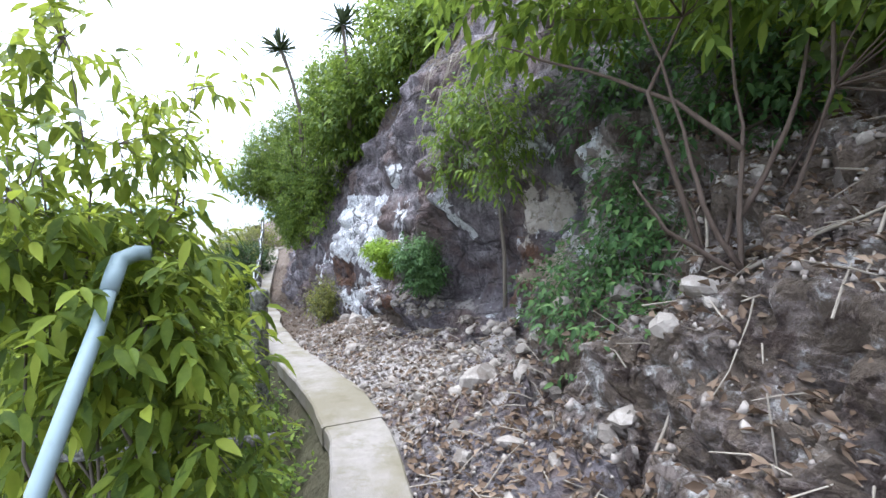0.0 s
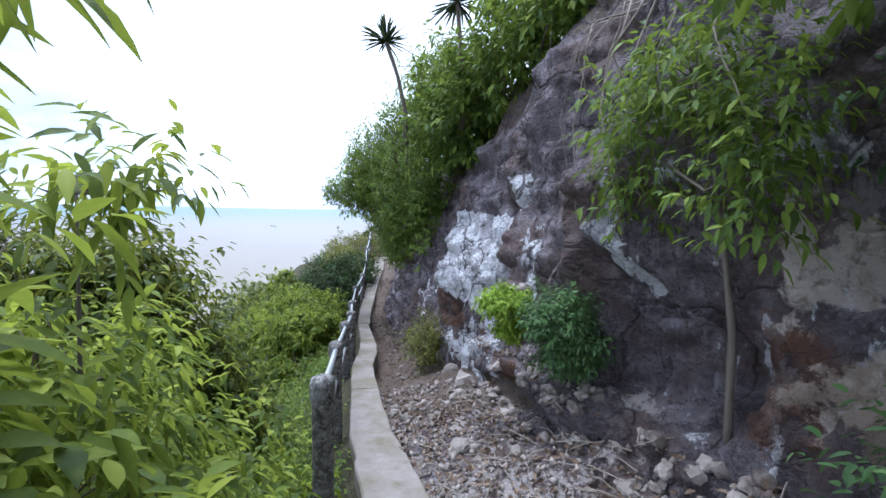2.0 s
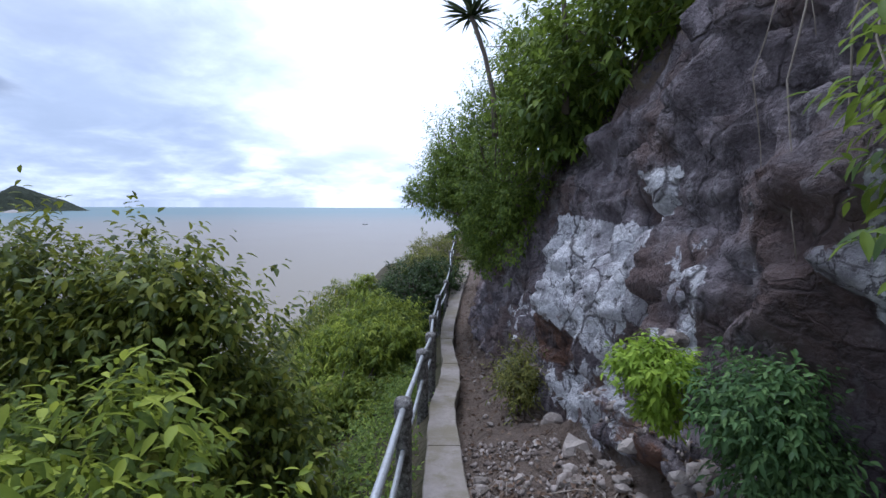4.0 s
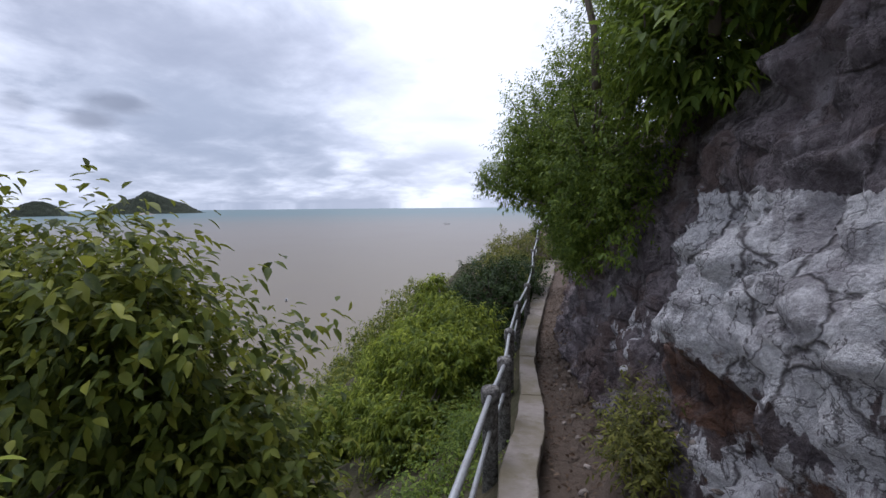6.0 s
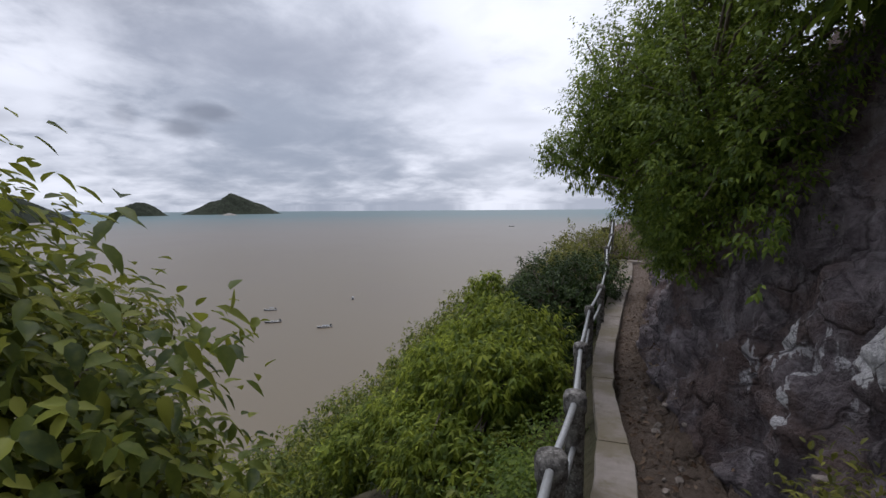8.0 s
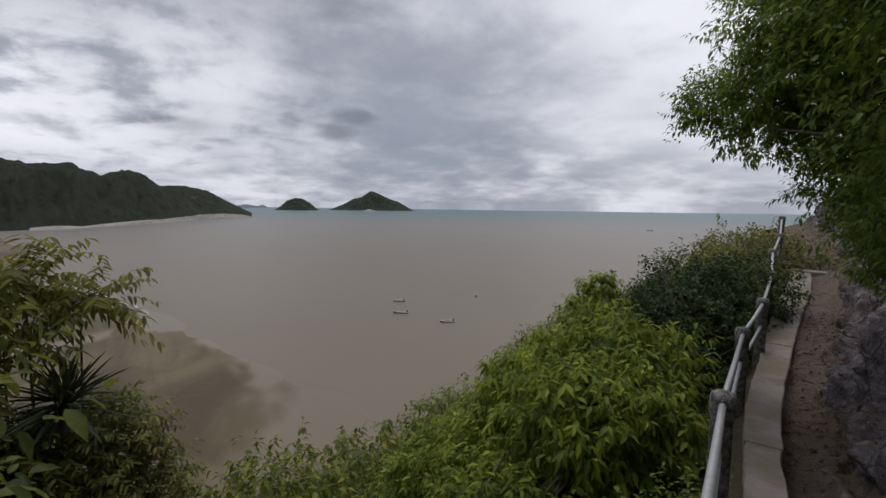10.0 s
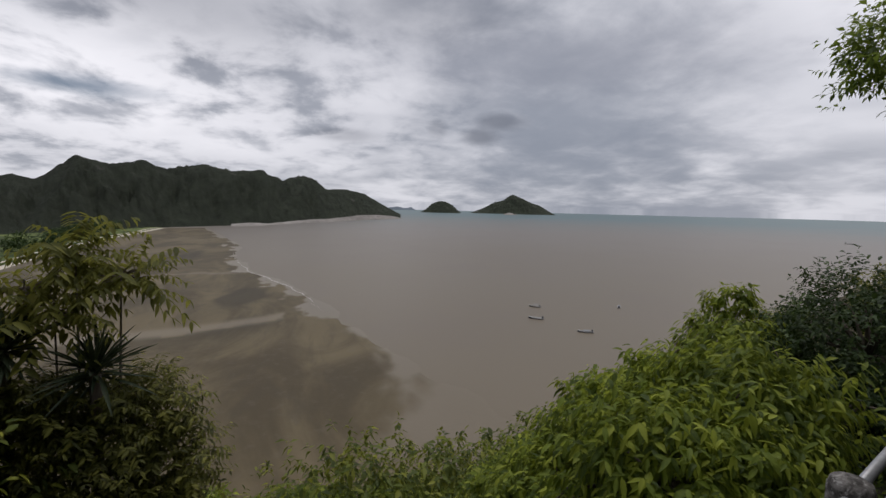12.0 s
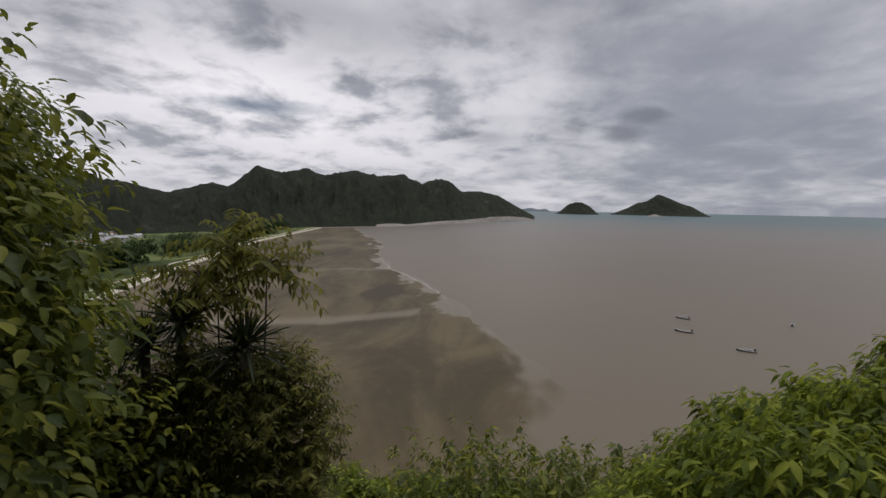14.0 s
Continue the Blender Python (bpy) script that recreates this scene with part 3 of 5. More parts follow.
def build_cliff():
    ys = np.concatenate([np.arange(-4, 1, 0.12), np.arange(1, 10, 0.04), np.arange(10, 14, 0.07), np.arange(14, 26, 0.16)])
    NG, NW, NT = 30, 84, 34
    cols = NG + NW + NT
    verts, white, ochre, cream, litter, dust, slope = [], [], [], [], [], [], []
    for y in ys:
        xe, ze = CENTRE(y) + SPAN(y) / 2 - 0.03, LEVEL(y) - DROP(y)
        xf, zf, lean, zb = FOOT(y) + 0.16 * noise.noise(Vector((0, y * 1.7, 3))) + 0.1 * noise.noise(Vector((0, y * 4.5, 8))), FOOT_Z(y) + 0.1 * noise.noise(Vector((0, y * 2.6, 6))), LEAN(y), BROW(y)
        for j in range(cols):
            if j < NG:
                f = j / (NG - 1)
                x, z = xe + (xf - xe) * f, ze + (zf - ze) * (f ** 1.3)
                nx, nz = -0.15, 1.0
                amp = 0.25 + 0.75 * f
                rock = max(0.0, (f - 0.75) * 4)
                if f < 0.12:
                    amp *= f / 0.12
            elif j < NG + NW:
                f = (j - NG + 1) / NW
                z = zf + (zb - zf) * f
                x = xf + lean * (z - zf) + 0.35 * f ** 4
                nx, nz = -1.0, 0.15 + 0.5 * min(1, lean)
                amp, rock = 1.0, 1.0
            else:
                f = (j - NG - NW + 1) / NT
                xb = xf + lean * (zb - zf) + 0.35
                x = xb + 8.0 * f ** 1.2
                z = zb + 6.5 * f ** 0.9
                nx, nz = -0.7, 0.7
                amp, rock = 1.0 + f * 2, 1.0
            p = Vector((x, y, z))
            warp = Vector(noise.noise_vector(p * 2.5)) * 0.12
            a = fbm(p * 0.75, 4) * 0.20
            b = (0.5 - abs(noise.noise(p * 1.9 + Vector((5, 1, 2)))) * 1.6) * 0.13
            c = fbm(p * 5.0, 4) * 0.05 + (0.35 - abs(noise.noise(p * 4.3))) * 0.06
            rib = (0.3 - abs(noise.noise(Vector((x * 3.4, y * 3.4, z * 0.8))))) * 0.11
            q1 = (p + warp) * 2.6
            q1.z *= 0.75
            d1, c1 = noise.voronoi(q1)
            q2 = (p + warp * 0.6) * 6.5
            d2, c2 = noise.voronoi(q2)
            r1 = math.sin(c1[0].x * 12.9 + c1[0].y * 78.2 + c1[0].z * 37.7) * 437.5
            r2 = math.sin(c2[0].x * 12.9 + c2[0].y * 78.2 + c2[0].z * 37.7) * 437.5
            block = (r1 - math.floor(r1) - 0.5) * 0.2 - 0.09 * math.exp(-(d1[1] - d1[0]) * 9)
            chip = (r2 - math.floor(r2) - 0.5) * 0.06 - 0.03 * math.exp(-(d2[1] - d2[0]) * 10)
            rough_side = 1.0 if y < 3.9 else max(0.0, 1 - (y - 3.9) * 1.5)
            if rock > 0:
                d = amp * (rock * (a + b + rib * (1 - 0.6 * rough_side)) + c + block * (0.85 + 0.15 * rough_side) + chip * 1.35)
            else:
                d = amp * (a * 0.25 + c * 0.7 + chip * 0.6)
            if j >= NG:
                d -= 0.48 * dent(y, z, 5.3, 1.1, 0.5, 0.34) + 0.42 * dent(y, z, 4.65, 1.85, 0.28, 0.36) + 0.2 * dent(y, z, 4.2, 1.1, 0.25, 0.3)
                d += 0.3 * dent(y, z, 5.7, 0.5, 0.8, 0.16) + 0.14 * dent(y, z, 5.5, 1.75, 0.6, 0.2) + 0.15 * dent(y, z, 4.9, 2.35, 0.5, 0.25) + 0.2 * dent(y, z, 6.9, 0.3, 0.35, 0.3) - 0.22 * dent(y, z, 7.9, 0.62, 0.35, 0.3) + 0.22 * dent(y, z, 5.4, 2.05, 0.9, 0.12) + 0.12 * dent(y, z, 7.6, 1.2, 0.5, 0.5)
            verts.append((x + nx * d, y, z + nz * d))
            wall = 1.0 if NG - 3 <= j < NG + NW else 0.0
            w = 0.95 * max(min(1, (y - 6.72) * 1.7, (9.1 - y) * 3, (z - 0.62) * 3 + (0.3 if y > 8.4 else 0), (1.95 - z) * 6), 0)
            w = max(w, 0.95 * max(0, min(1, 1.6 - abs(y - 6.95 - 0.05 * (2.2 - z)) * 5, (z - 1.0) * 4, (2.32 - z) * 6)))
            # white around y 4.75, z 2.25 paints a ledge's light from above
            w = max(w, 0.72 * dent(y, z, 7.3, 0.35, 0.9, 0.5), 0.68 * dent(y, z, 5.45, 1.62, 0.2, 0.34), 0.42 * dent(y, z, 5.3, 2.05, 0.4, 0.22), 0.5 * dent(y, z, 6.3, 1.2, 0.2, 0.6), 0.8 * dent(y, z, 4.25, 2.0, 0.15, 0.3), 0.12 + 0.3 * dent(y, z, 4.4, 1.3, 1.1, 1.0), 0.6 * dent(y, z, 4.75, 2.25, 0.35, 0.18), 0.5 * dent(y, z, 6.4, 1.6, 0.25, 0.5), 0.5 * dent(y, z, 9.6, 0.6, 0.8, 0.6))
            white.append(w * wall)
            ochre.append(wall * max(0.95 * dent(y, z, 7.95, 0.66, 0.42, 0.28), 0.85 * dent(y, z, 4.75, 1.15, 0.4, 0.4), 0.6 * dent(y, z, 7.2, 0.5, 0.3, 0.3), 0.6 * dent(y, z, 6.4, 0.5, 0.8, 0.18), 0.6 * dent(y, z, 8.5, 0.8, 0.15, 0.4)))
            cream.append(wall * 0.95 * max(0.72 * dent(y, z, 4.8, 1.78, 0.2, 0.4), 0.7 * dent(y, z, 4.4, 1.25, 0.3, 0.35), 0.6 * dent(y, z, 4.0, 1.0, 0.3, 0.4)))
            slope.append((rough_side * (1 - 0.5 * max(0.0, (z - 1.9))) if j < NG + NW else 0.0) * (1.0 if j >= NG - 4 else 0.3))
            if j < NG:
                litter.append(0.35 if y < 6.2 else 0.95)
                dust.append(0.7 * max(0.0, 1 - abs(y - 4.6) / 4.0) * (1 - 0.35 * f) if y < 7.2 else -0.25)
            elif j < NG + NW:
                litter.append(0.52 if y < 3.9 else 0.05 + 0.3 * dent(y, z, 5.6, 0.65, 0.9, 0.12))
                dust.append(0.1 if y < 3.9 else 0.5 * dent(y, z, 5.6, 0.72, 0.6, 0.13))
            else:
                litter.append(0.5)
                dust.append(0.0)
    ob = mesh_object("cliff", verts, grid_faces(len(ys), cols)[:, ::-1], ROCK, None, False)
    for nm, data in (("white", white), ("ochre", ochre), ("cream", cream), ("litter", litter), ("dust", dust), ("slope", slope)):
        at = ob.data.attributes.new(nm, "FLOAT", "POINT")
        at.data.foreach_set("value", np.array(data, np.float32))
    rows_y = (ys[:-1, None] + np.zeros((1, cols - 1))).ravel()
    ob.data.polygons.foreach_set("use_smooth", rows_y > 3.95)
    tagged(ob, "dark weathered limestone cliff with white calcite patches above stony ground", "cliff", kind="structure")
    return ob


cliff = build_cliff()


# ---------------- the hillside that falls to the bay ----------------
FALL = curve_of([(0, 0), (0.25, 0.28), (1.0, 0.75), (3, 2.0), (6, 3.5), (10, 5.6), (14, 8.6), (20, 18), (32, 57), (40, 62)])


def build_hillside():
    ys = np.concatenate([np.arange(-40, -4, 2.0), np.arange(-4, 20, 0.25), np.arange(20, 60, 2.0)])
    ds = np.concatenate([np.arange(0, 2, 0.12), np.arange(2, 14, 0.4), np.arange(14, 41, 1.5)])
    verts = []
    for y in ys:
        yy = min(max(y, -4), 26)
        x0, z0 = CENTRE(yy) - SPAN(yy) / 2 + 0.02, LEVEL(yy) - 0.12
        for d in ds:
            p = Vector((x0 - d, y, 0))
            z = z0 - FALL(d) + fbm(p * 0.6, 4) * 0.25 * min(1, d) + fbm(p * 0.12, 3) * 1.2 * min(1, d / 8)
            verts.append((x0 - d * 0.93, y + d * 0.2, z))
    ob = mesh_object("ground", verts, grid_faces(len(ys), len(ds)), SOIL, None, True)
    return tagged(ob, "steep dark soil hillside falling to the bay", "hillside", kind="structure")


build_hillside()


CLIFF_TREE = BVHTree.FromPolygons([w.co for w in cliff.data.vertices], [tuple(q.vertices) for q in cliff.data.polygons])


def surface_z(x, y):
    """Height of the stony ground between walkway and cliff."""
    place, _, _, _ = CLIFF_TREE.ray_cast(Vector((x, y, plain_z(x, y) + 0.6)), Vector((0, 0, -1)), 2.0)
    return place.z if place else plain_z(x, y)


def plain_z(x, y):
    xe, xf = CENTRE(y) + SPAN(y) / 2, FOOT(y)
    f = min(1.0, max(0.0, (x - xe) / (xf - xe)))
    z = LEVEL(y) - DROP(y) + (FOOT_Z(y) - LEVEL(y) + DROP(y)) * f ** 1.3
    return z + max(0.0, x - xf) / max(0.15, LEAN(y))


# hill behind and above, that closes the place inland
def build_backhill():
    verts = []
    ys, xs = np.arange(-60, 80, 4.0), np.arange(0, 60, 4.0)
    for y in ys:
        for x in xs:
            p = Vector((x, y, 0)) * 0.06
            bx = x + 6 + FOOT(min(max(y, -4), 26)) - max(0, y - 26) * 0.5
            verts.append((bx, y, 5.5 + x * 0.9 + fbm(p, 4) * 4 - (4.5 if x == 0 else 0) - max(0, y - 14) * 0.35))
    ob = mesh_object("upper_hill", verts, grid_faces(len(ys), len(xs))[:, ::-1], SOIL, None, True)
    tagged(ob, "wooded limestone hill rising behind the cliff", "hill", kind="structure")
    # ground behind the start of the walkway
    verts, gx, gy = [], np.arange(-3, 12, 0.75), np.arange(-40, -3.4, 1.5)
    for y in gy:
        for x in gx:
            verts.append((x, y, 0.5 + max(0, x - 2.5) * 0.8 + fbm(Vector((x, y, 0)) * 0.5, 3) * 0.2))
    tagged(mesh_object("ground_behind", verts, grid_faces(len(gy), len(gx))[:, ::-1], SOIL, None, True), "dark earth slope behind the path's start", "ground", kind="structure")


build_backhill()


# ---------------- bay, sand flat, beach and far hills ----------------
def build_bay():
    v, f = [(0, 0, SEA)], []
    for i in range(96):
        a = 2 * math.pi * i / 96
        for r in (400, 1600, 6500):
            v.append((r * math.cos(a), r * math.sin(a), SEA))
    for i in range(96):
        a, b = 1 + 3 * i, 1 + 3 * ((i + 1) % 96)
        f += [(0, a, b), (a, a + 1, b + 1, b), (a + 1, a + 2, b + 2, b + 1)]
    tagged(mesh_object("water", v, f, WATER), "calm silty brown bay turning green offshore", "sea", kind="structure")
    edge = [(-1031, -214), (-647, -92), (-511, -76), (-408, -49), (-362, -25), (-304, -2), (-265, 7), (-215, 22), (-171, 36), (-136, 47), (-111, 54), (-80, 70), (-40, 90)]
    shore = [(-1000, -275), (-654, -263), (-539, -244), (-430, -225), (-314, -202), (-260, -190), (-212, -178), (-155, -157), (-110, -140), (-60, -120), (-30, -110), (0, -100), (20, -90)]
    s = np.linspace(0, 12, 140)
    ex, ey = np.interp(s, range(13), [p[0] for p in edge]), np.interp(s, range(13), [p[1] for p in edge])
    sx, sy = np.interp(s, range(13), [p[0] for p in shore]), np.interp(s, range(13), [p[1] for p in shore])
    verts, wet = [], []
    fr = np.linspace(-0.25, 1, 110)
    for i in range(140):
        for q in fr:
            x, y = ex[i] + (sx[i] - ex[i]) * q, ey[i] + (sy[i] - ey[i]) * q
            n = fbm(Vector((x * 0.012, y * 0.02, 3)), 5) + 0.5 * fbm(Vector((x * 0.05, y * 0.08, 1)), 3)
            verts.append((x, y, SEA + q * 0.9 + n * 0.035 + 0.02))
            wet.append(max(0.0, 1 - max(0.0, q - 0.012 - 0.13 * n) * float(np.interp(s[i], (5.5, 9.5), (20, 4.2)))))
    pool, channel = [], []
    for x, y, _ in verts:
        n = 6 * fbm(Vector((x * 0.02, y * 0.02, 4)), 4)
        line = x + 213 + 0.17 * (y + 103) + (0.4 * (y + 49) if y > -49 else 0) + n
        far_line = x + 392 + 0.3 * (y + 80) + 2 * n
        inside = 1.0 if -125 < y < -8 else 0.0
        channel.append(max(inside * math.exp(-(line / 8) ** 2), 0.8 * math.exp(-(far_line / 7) ** 2) * (1 if y < -45 else 0)))
        pool.append(max(min(1.0, 1.6 * math.exp(-((x + 296 + n) / 30) ** 2 - ((y + 34 + n) / 12) ** 2)), inside * 0.7 * max(0.0, 1 - line / 60) * (1 if line > 4 else 0), 0.8 * math.exp(-((x + 520 + n) / 50) ** 2 - ((y + 120 + n) / 14) ** 2)))
    ob = mesh_object("sand_flat", verts, grid_faces(140, 110), SAND, None, True)
    at = ob.data.attributes.new("wet", "FLOAT", "POINT")
    at.data.foreach_set("value", np.array(wet, np.float32))
    for nm, data in (("pool", pool), ("channel", channel)):
        at = ob.data.attributes.new(nm, "FLOAT", "POINT")
        at.data.foreach_set("value", np.array(data, np.float32))
    tagged(ob, "wide brown tidal sand flat with wet streaks", "beach", kind="structure")
    # pale foam line where the ripples end
    verts = []
    for i in range(18, 74):
        x, y = ex[i], ey[i]
        t = (i / 139) * 12
        w = 1.1 * max(0.0, 1 - abs(t - 3.9) / 2.2) * (0.6 + 0.8 * noise.noise(Vector((i * 0.5, 0, 0)))) + 0.02
        n = fbm(Vector((x * 0.03, y * 0.03, 9)), 4)
        verts += [(x + n * 3, y + n * 5 - w, SEA + 0.22), (x + n * 3, y + n * 5 + w, SEA + 0.22)]
    tagged(mesh_object("foam_line", verts, grid_faces(56, 2), FOAM), "thin pale foam line along the tide's edge", "foam", kind="structure")
    # dry beach and the land behind it
    verts = []
    for i in range(140):
        for q, z in ((0, 0.6), (7, 1.3), (16 + 6 * noise.noise(Vector((i * 0.3, 0, 0))), 1.9)):
            d = Vector((sx[i] - ex[i], sy[i] - ey[i], 0)).normalized()
            verts.append((sx[i] + d.x * q, sy[i] + d.y * q, SEA + z))
    tagged(mesh_object("beach", verts, grid_faces(140, 3), DRY_SAND, None, True), "pale dry sand beach", "beach", kind="structure")
    verts = []
    for i in range(140):
        d = Vector((-0.35, -1, 0)).normalized()
        for q in (8, 30, 90, 200, 420, 800, 1500):
            verts.append((sx[i] + d.x * q, sy[i] + d.y * q, SEA + 1.4 + min(2, q * 0.02)))
    tagged(mesh_object("coastal_plain", verts, grid_faces(140, 7), FIELD, None, True), "flat green coastal fields behind the beach", "field", kind="structure")


build_bay()


def hill_range(name, label, profile, dist, depth, base, material, steps, near=0.7, rough=1.0, shore=None):
    """A ridge seen from the path: profile gives the skyline's height in degrees by bearing; it slopes towards and away."""
    pr = curve_of(sorted(profile))
    b0, b1 = min(p[0] for p in profile), max(p[0] for p in profile)
    bs = np.linspace(b0, b1, steps)
    fr = [0, 0.06, 0.12, 0.18, 0.25, 0.32, 0.4, 0.48, 0.55, 0.63, 0.7, 0.78, 0.85, 0.92, 1.0, 1.25, 1.7]
    verts = []
    eye = 1.2
    ridge = dist
    for b in bs:
        if shore:
            near_d = shore(b)
            dist = near_d + ridge
        top = max(0.5, dist * math.tan(radians(pr(b))) + eye - base)
        bump = (fbm(Vector((b * 0.9, 2.0, 1)), 5) * 0.03 + fbm(Vector((b * 5.0, 7.0, 1)), 4) * 0.03) * top * rough
        for f in fr:
            d = dist - (ridge if shore else depth * near) * (1 - f) if f <= 1 else dist + depth * (f - 1)
            s = f ** 0.85 if f <= 1 else max(0.0, 1 - (f - 1) / 0.7)
            p = Vector((b * 0.35, f * 2.2, 5))
            z = base - 3 + (top + 3 + bump) * s + (fbm(p * 1.6, 5) * 0.19 + fbm(p * 7, 4) * 0.09) * top * (4 * f * max(0, 1 - f)) * rough
            a = radians(b)
            verts.append((-d * math.sin(a), d * math.cos(a), z))
    ob = mesh_object(name, verts, grid_faces(len(bs), len(fr)), material, None, True)
    return tagged(ob, label, "hill", kind="structure")


HEAD_SHORE = curve_of([(79.80, 1835.00), (83.66, 1650.00), (88.48, 1400.00), (96.20, 1165.00), (104.89, 1075.00), (112.61, 900.00), (122.26, 820.00), (146.39, 760.00)])
hill_range("headland", "dark wooded limestone headland across the bay", [(146.39, 1.60), (140.59, 1.00), (134.61, 0.85), (130.27, 2.12), (126.02, 1.76), (121.87, 0.68), (117.44, 1.85), (115.89, 1.44), (112.80, 3.91), (109.81, 3.29), (107.59, 3.81), (105.47, 3.16), (101.71, 3.79), (99.10, 3.21), (95.92, 3.44), (93.70, 2.42), (91.48, 3.09), (90.03, 2.62), (88.77, 1.52), (86.55, 1.59), (84.34, 1.14), (82.31, -0.01), (79.85, -1.30)], 380, 600, SEA, HILL, 260, shore=HEAD_SHORE)
hill_range("headland_foot", "pale rocky shore at the headland's foot", [(99.10, -2.72), (97.17, -2.55), (95.24, -2.65), (92.34, -2.30), (90.41, -2.10), (88.48, -2.00), (86.55, -1.75), (84.62, -1.50), (82.69, -1.40), (80.77, -1.50), (79.70, -1.75)], 25, 20, SEA, SHORE, 150, 0.4, 3.0, shore=lambda v: HEAD_SHORE(v) - 22)
hill_range("island_dome", "small dark dome-shaped wooded island", [(77.55, -1.00), (76.85, -0.55), (76.05, 0.17), (75.15, 0.50), (74.45, 0.45), (73.55, 0.02), (72.85, -0.60), (72.35, -1.00)], 3600, 200, SEA, HILL, 60)
hill_range("island_peak", "dark pointed wooded island on the horizon", [(71.45, -0.95), (70.25, -0.45), (69.45, -0.12), (68.35, 0.53), (67.45, 0.70), (66.25, 1.50), (65.65, 1.28), (64.75, 0.90), (63.95, 0.53), (62.85, 0.18), (61.95, -0.35), (60.85, -0.95)], 3900, 300, SEA, HILL, 90)
hill_range("islet", "low rocky islet before the larger island", [(67.70, -1.25), (67.10, -0.90), (66.50, -0.72), (65.80, -0.90), (64.80, -1.25)], 3300, 60, SEA, SHORE, 40)
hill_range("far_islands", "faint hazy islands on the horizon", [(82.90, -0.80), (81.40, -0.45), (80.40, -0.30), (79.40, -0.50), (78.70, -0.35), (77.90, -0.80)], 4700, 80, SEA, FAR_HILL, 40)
hill_range("headland_inland", "wooded hills inland of the bay", [(200, 3.0), (185, 4.0), (170, 3.2), (160, 4.2), (150, 2.0), (142, 0.2)], 1600, 500, SEA, HILL, 90)

# ---------------- walkway: concrete slabs on a low retaining wall ----------------
walkway = tagged(empty("walkway", -0.28, 2.0, 0.4), "narrow worn concrete walkway along the cliff's foot", "walkway", kind="structure")
wo = np.array(walkway.location)


def ribbon(y0, y1, half, top, bottom, n, bevel=0.012):
    """A length of the walkway's section with eased edges."""
    sec = [(-half, -bottom), (-half, -top - bevel), (-half + bevel, -top), (half - bevel, -top), (half, -top - bevel), (half, -bottom)]
    verts = []
    for y in np.linspace(y0, y1, n):
        t = Vector((CENTRE(y + 0.15) - CENTRE(y - 0.15), 0.3, 0)).normalized()
        wob = 0.012 * noise.noise(Vector((0, y * 2.3, 4)))
        for s, z in sec:
            s *= SPAN(y) / WIDTH
            e = s + (wob + 0.012 * noise.noise(Vector((s * 3, y * 5, 1)))) * (1 if abs(s) > half * 0.55 else 0.3)
            verts.append((CENTRE(y) + t.y * e - wo[0], y - t.x * e - wo[1], LEVEL(y) + z + 0.006 * noise.noise(Vector((s * 6, y * 3, 2))) - wo[2]))
    m = len(sec)
    faces = [(i * m + k_, i * m + (k_ + 1) % m, (i + 1) * m + (k_ + 1) % m, (i + 1) * m + k_) for i in range(n - 1) for k_ in range(m)]
    faces += [tuple(range(m))[::-1], tuple((n - 1) * m + k_ for k_ in range(m))]
    return verts, [q[::-1] for q in faces]


cuts = [-4.0, -2.1, -0.3, 1.5, 3.62, 5.3, 6.75, 8.2, 9.5, 10.45, 11.3, 12.9, 14.3, 15.9, 17.3, 18.6]
for i, (a, b) in enumerate(zip(cuts, cuts[1:])):
    v, f = ribbon(a + 0.002, b - 0.002, WIDTH / 2 + (0.012 if i % 3 == 1 else 0), 0.004 * (i % 2), 0.13, int((b - a) / 0.1) + 2)
    mesh_object("slab", v, f, CONCRETE, walkway)
v, f = ribbon(-4, 18.6, WIDTH / 2 - 0.02, 0.12, 0.75, 180, 0.004)
mesh_object("retaining_wall", v, f, POST, walkway, False, "dark stained rubble wall under the slabs")
# a cross slab at the end of the visible path
bm = bmesh.new()
bmesh.ops.create_cube(bm, size=1, matrix=Matrix.Translation((-6.42 - wo[0], 18.75 - wo[1], -0.12 - wo[2])) @ Matrix.Diagonal((0.62, 0.3, 0.12, 1)))
bmesh.ops.bevel(bm, geom=bm.edges[:], offset=0.015, segments=1, affect="EDGES")
part("end_slab", bm, CONCRETE, walkway)

# ---------------- railing ----------------
railing = tagged(empty("railing", -1.53, 4.47, 0.1), "low railing of round concrete posts and two galvanised pipes", "railing")
ro = np.array(railing.location)
POSTS = [(-1.53, 4.55, 1.0), (-2.14, 5.96, 0.73), (-2.92, 7.84, 0.39), (-3.2, 8.66, 0.33), (-3.88, 10.2, 0.14), (-4.8, 12.48, -0.02), (-5.22, 13.9, 0.06), (-5.82, 15.6, 0.2), (-6.5, 17.3, 0.42), (-6.95, 18.7, 0.65), (-7.4, 19.9, 1.0)]


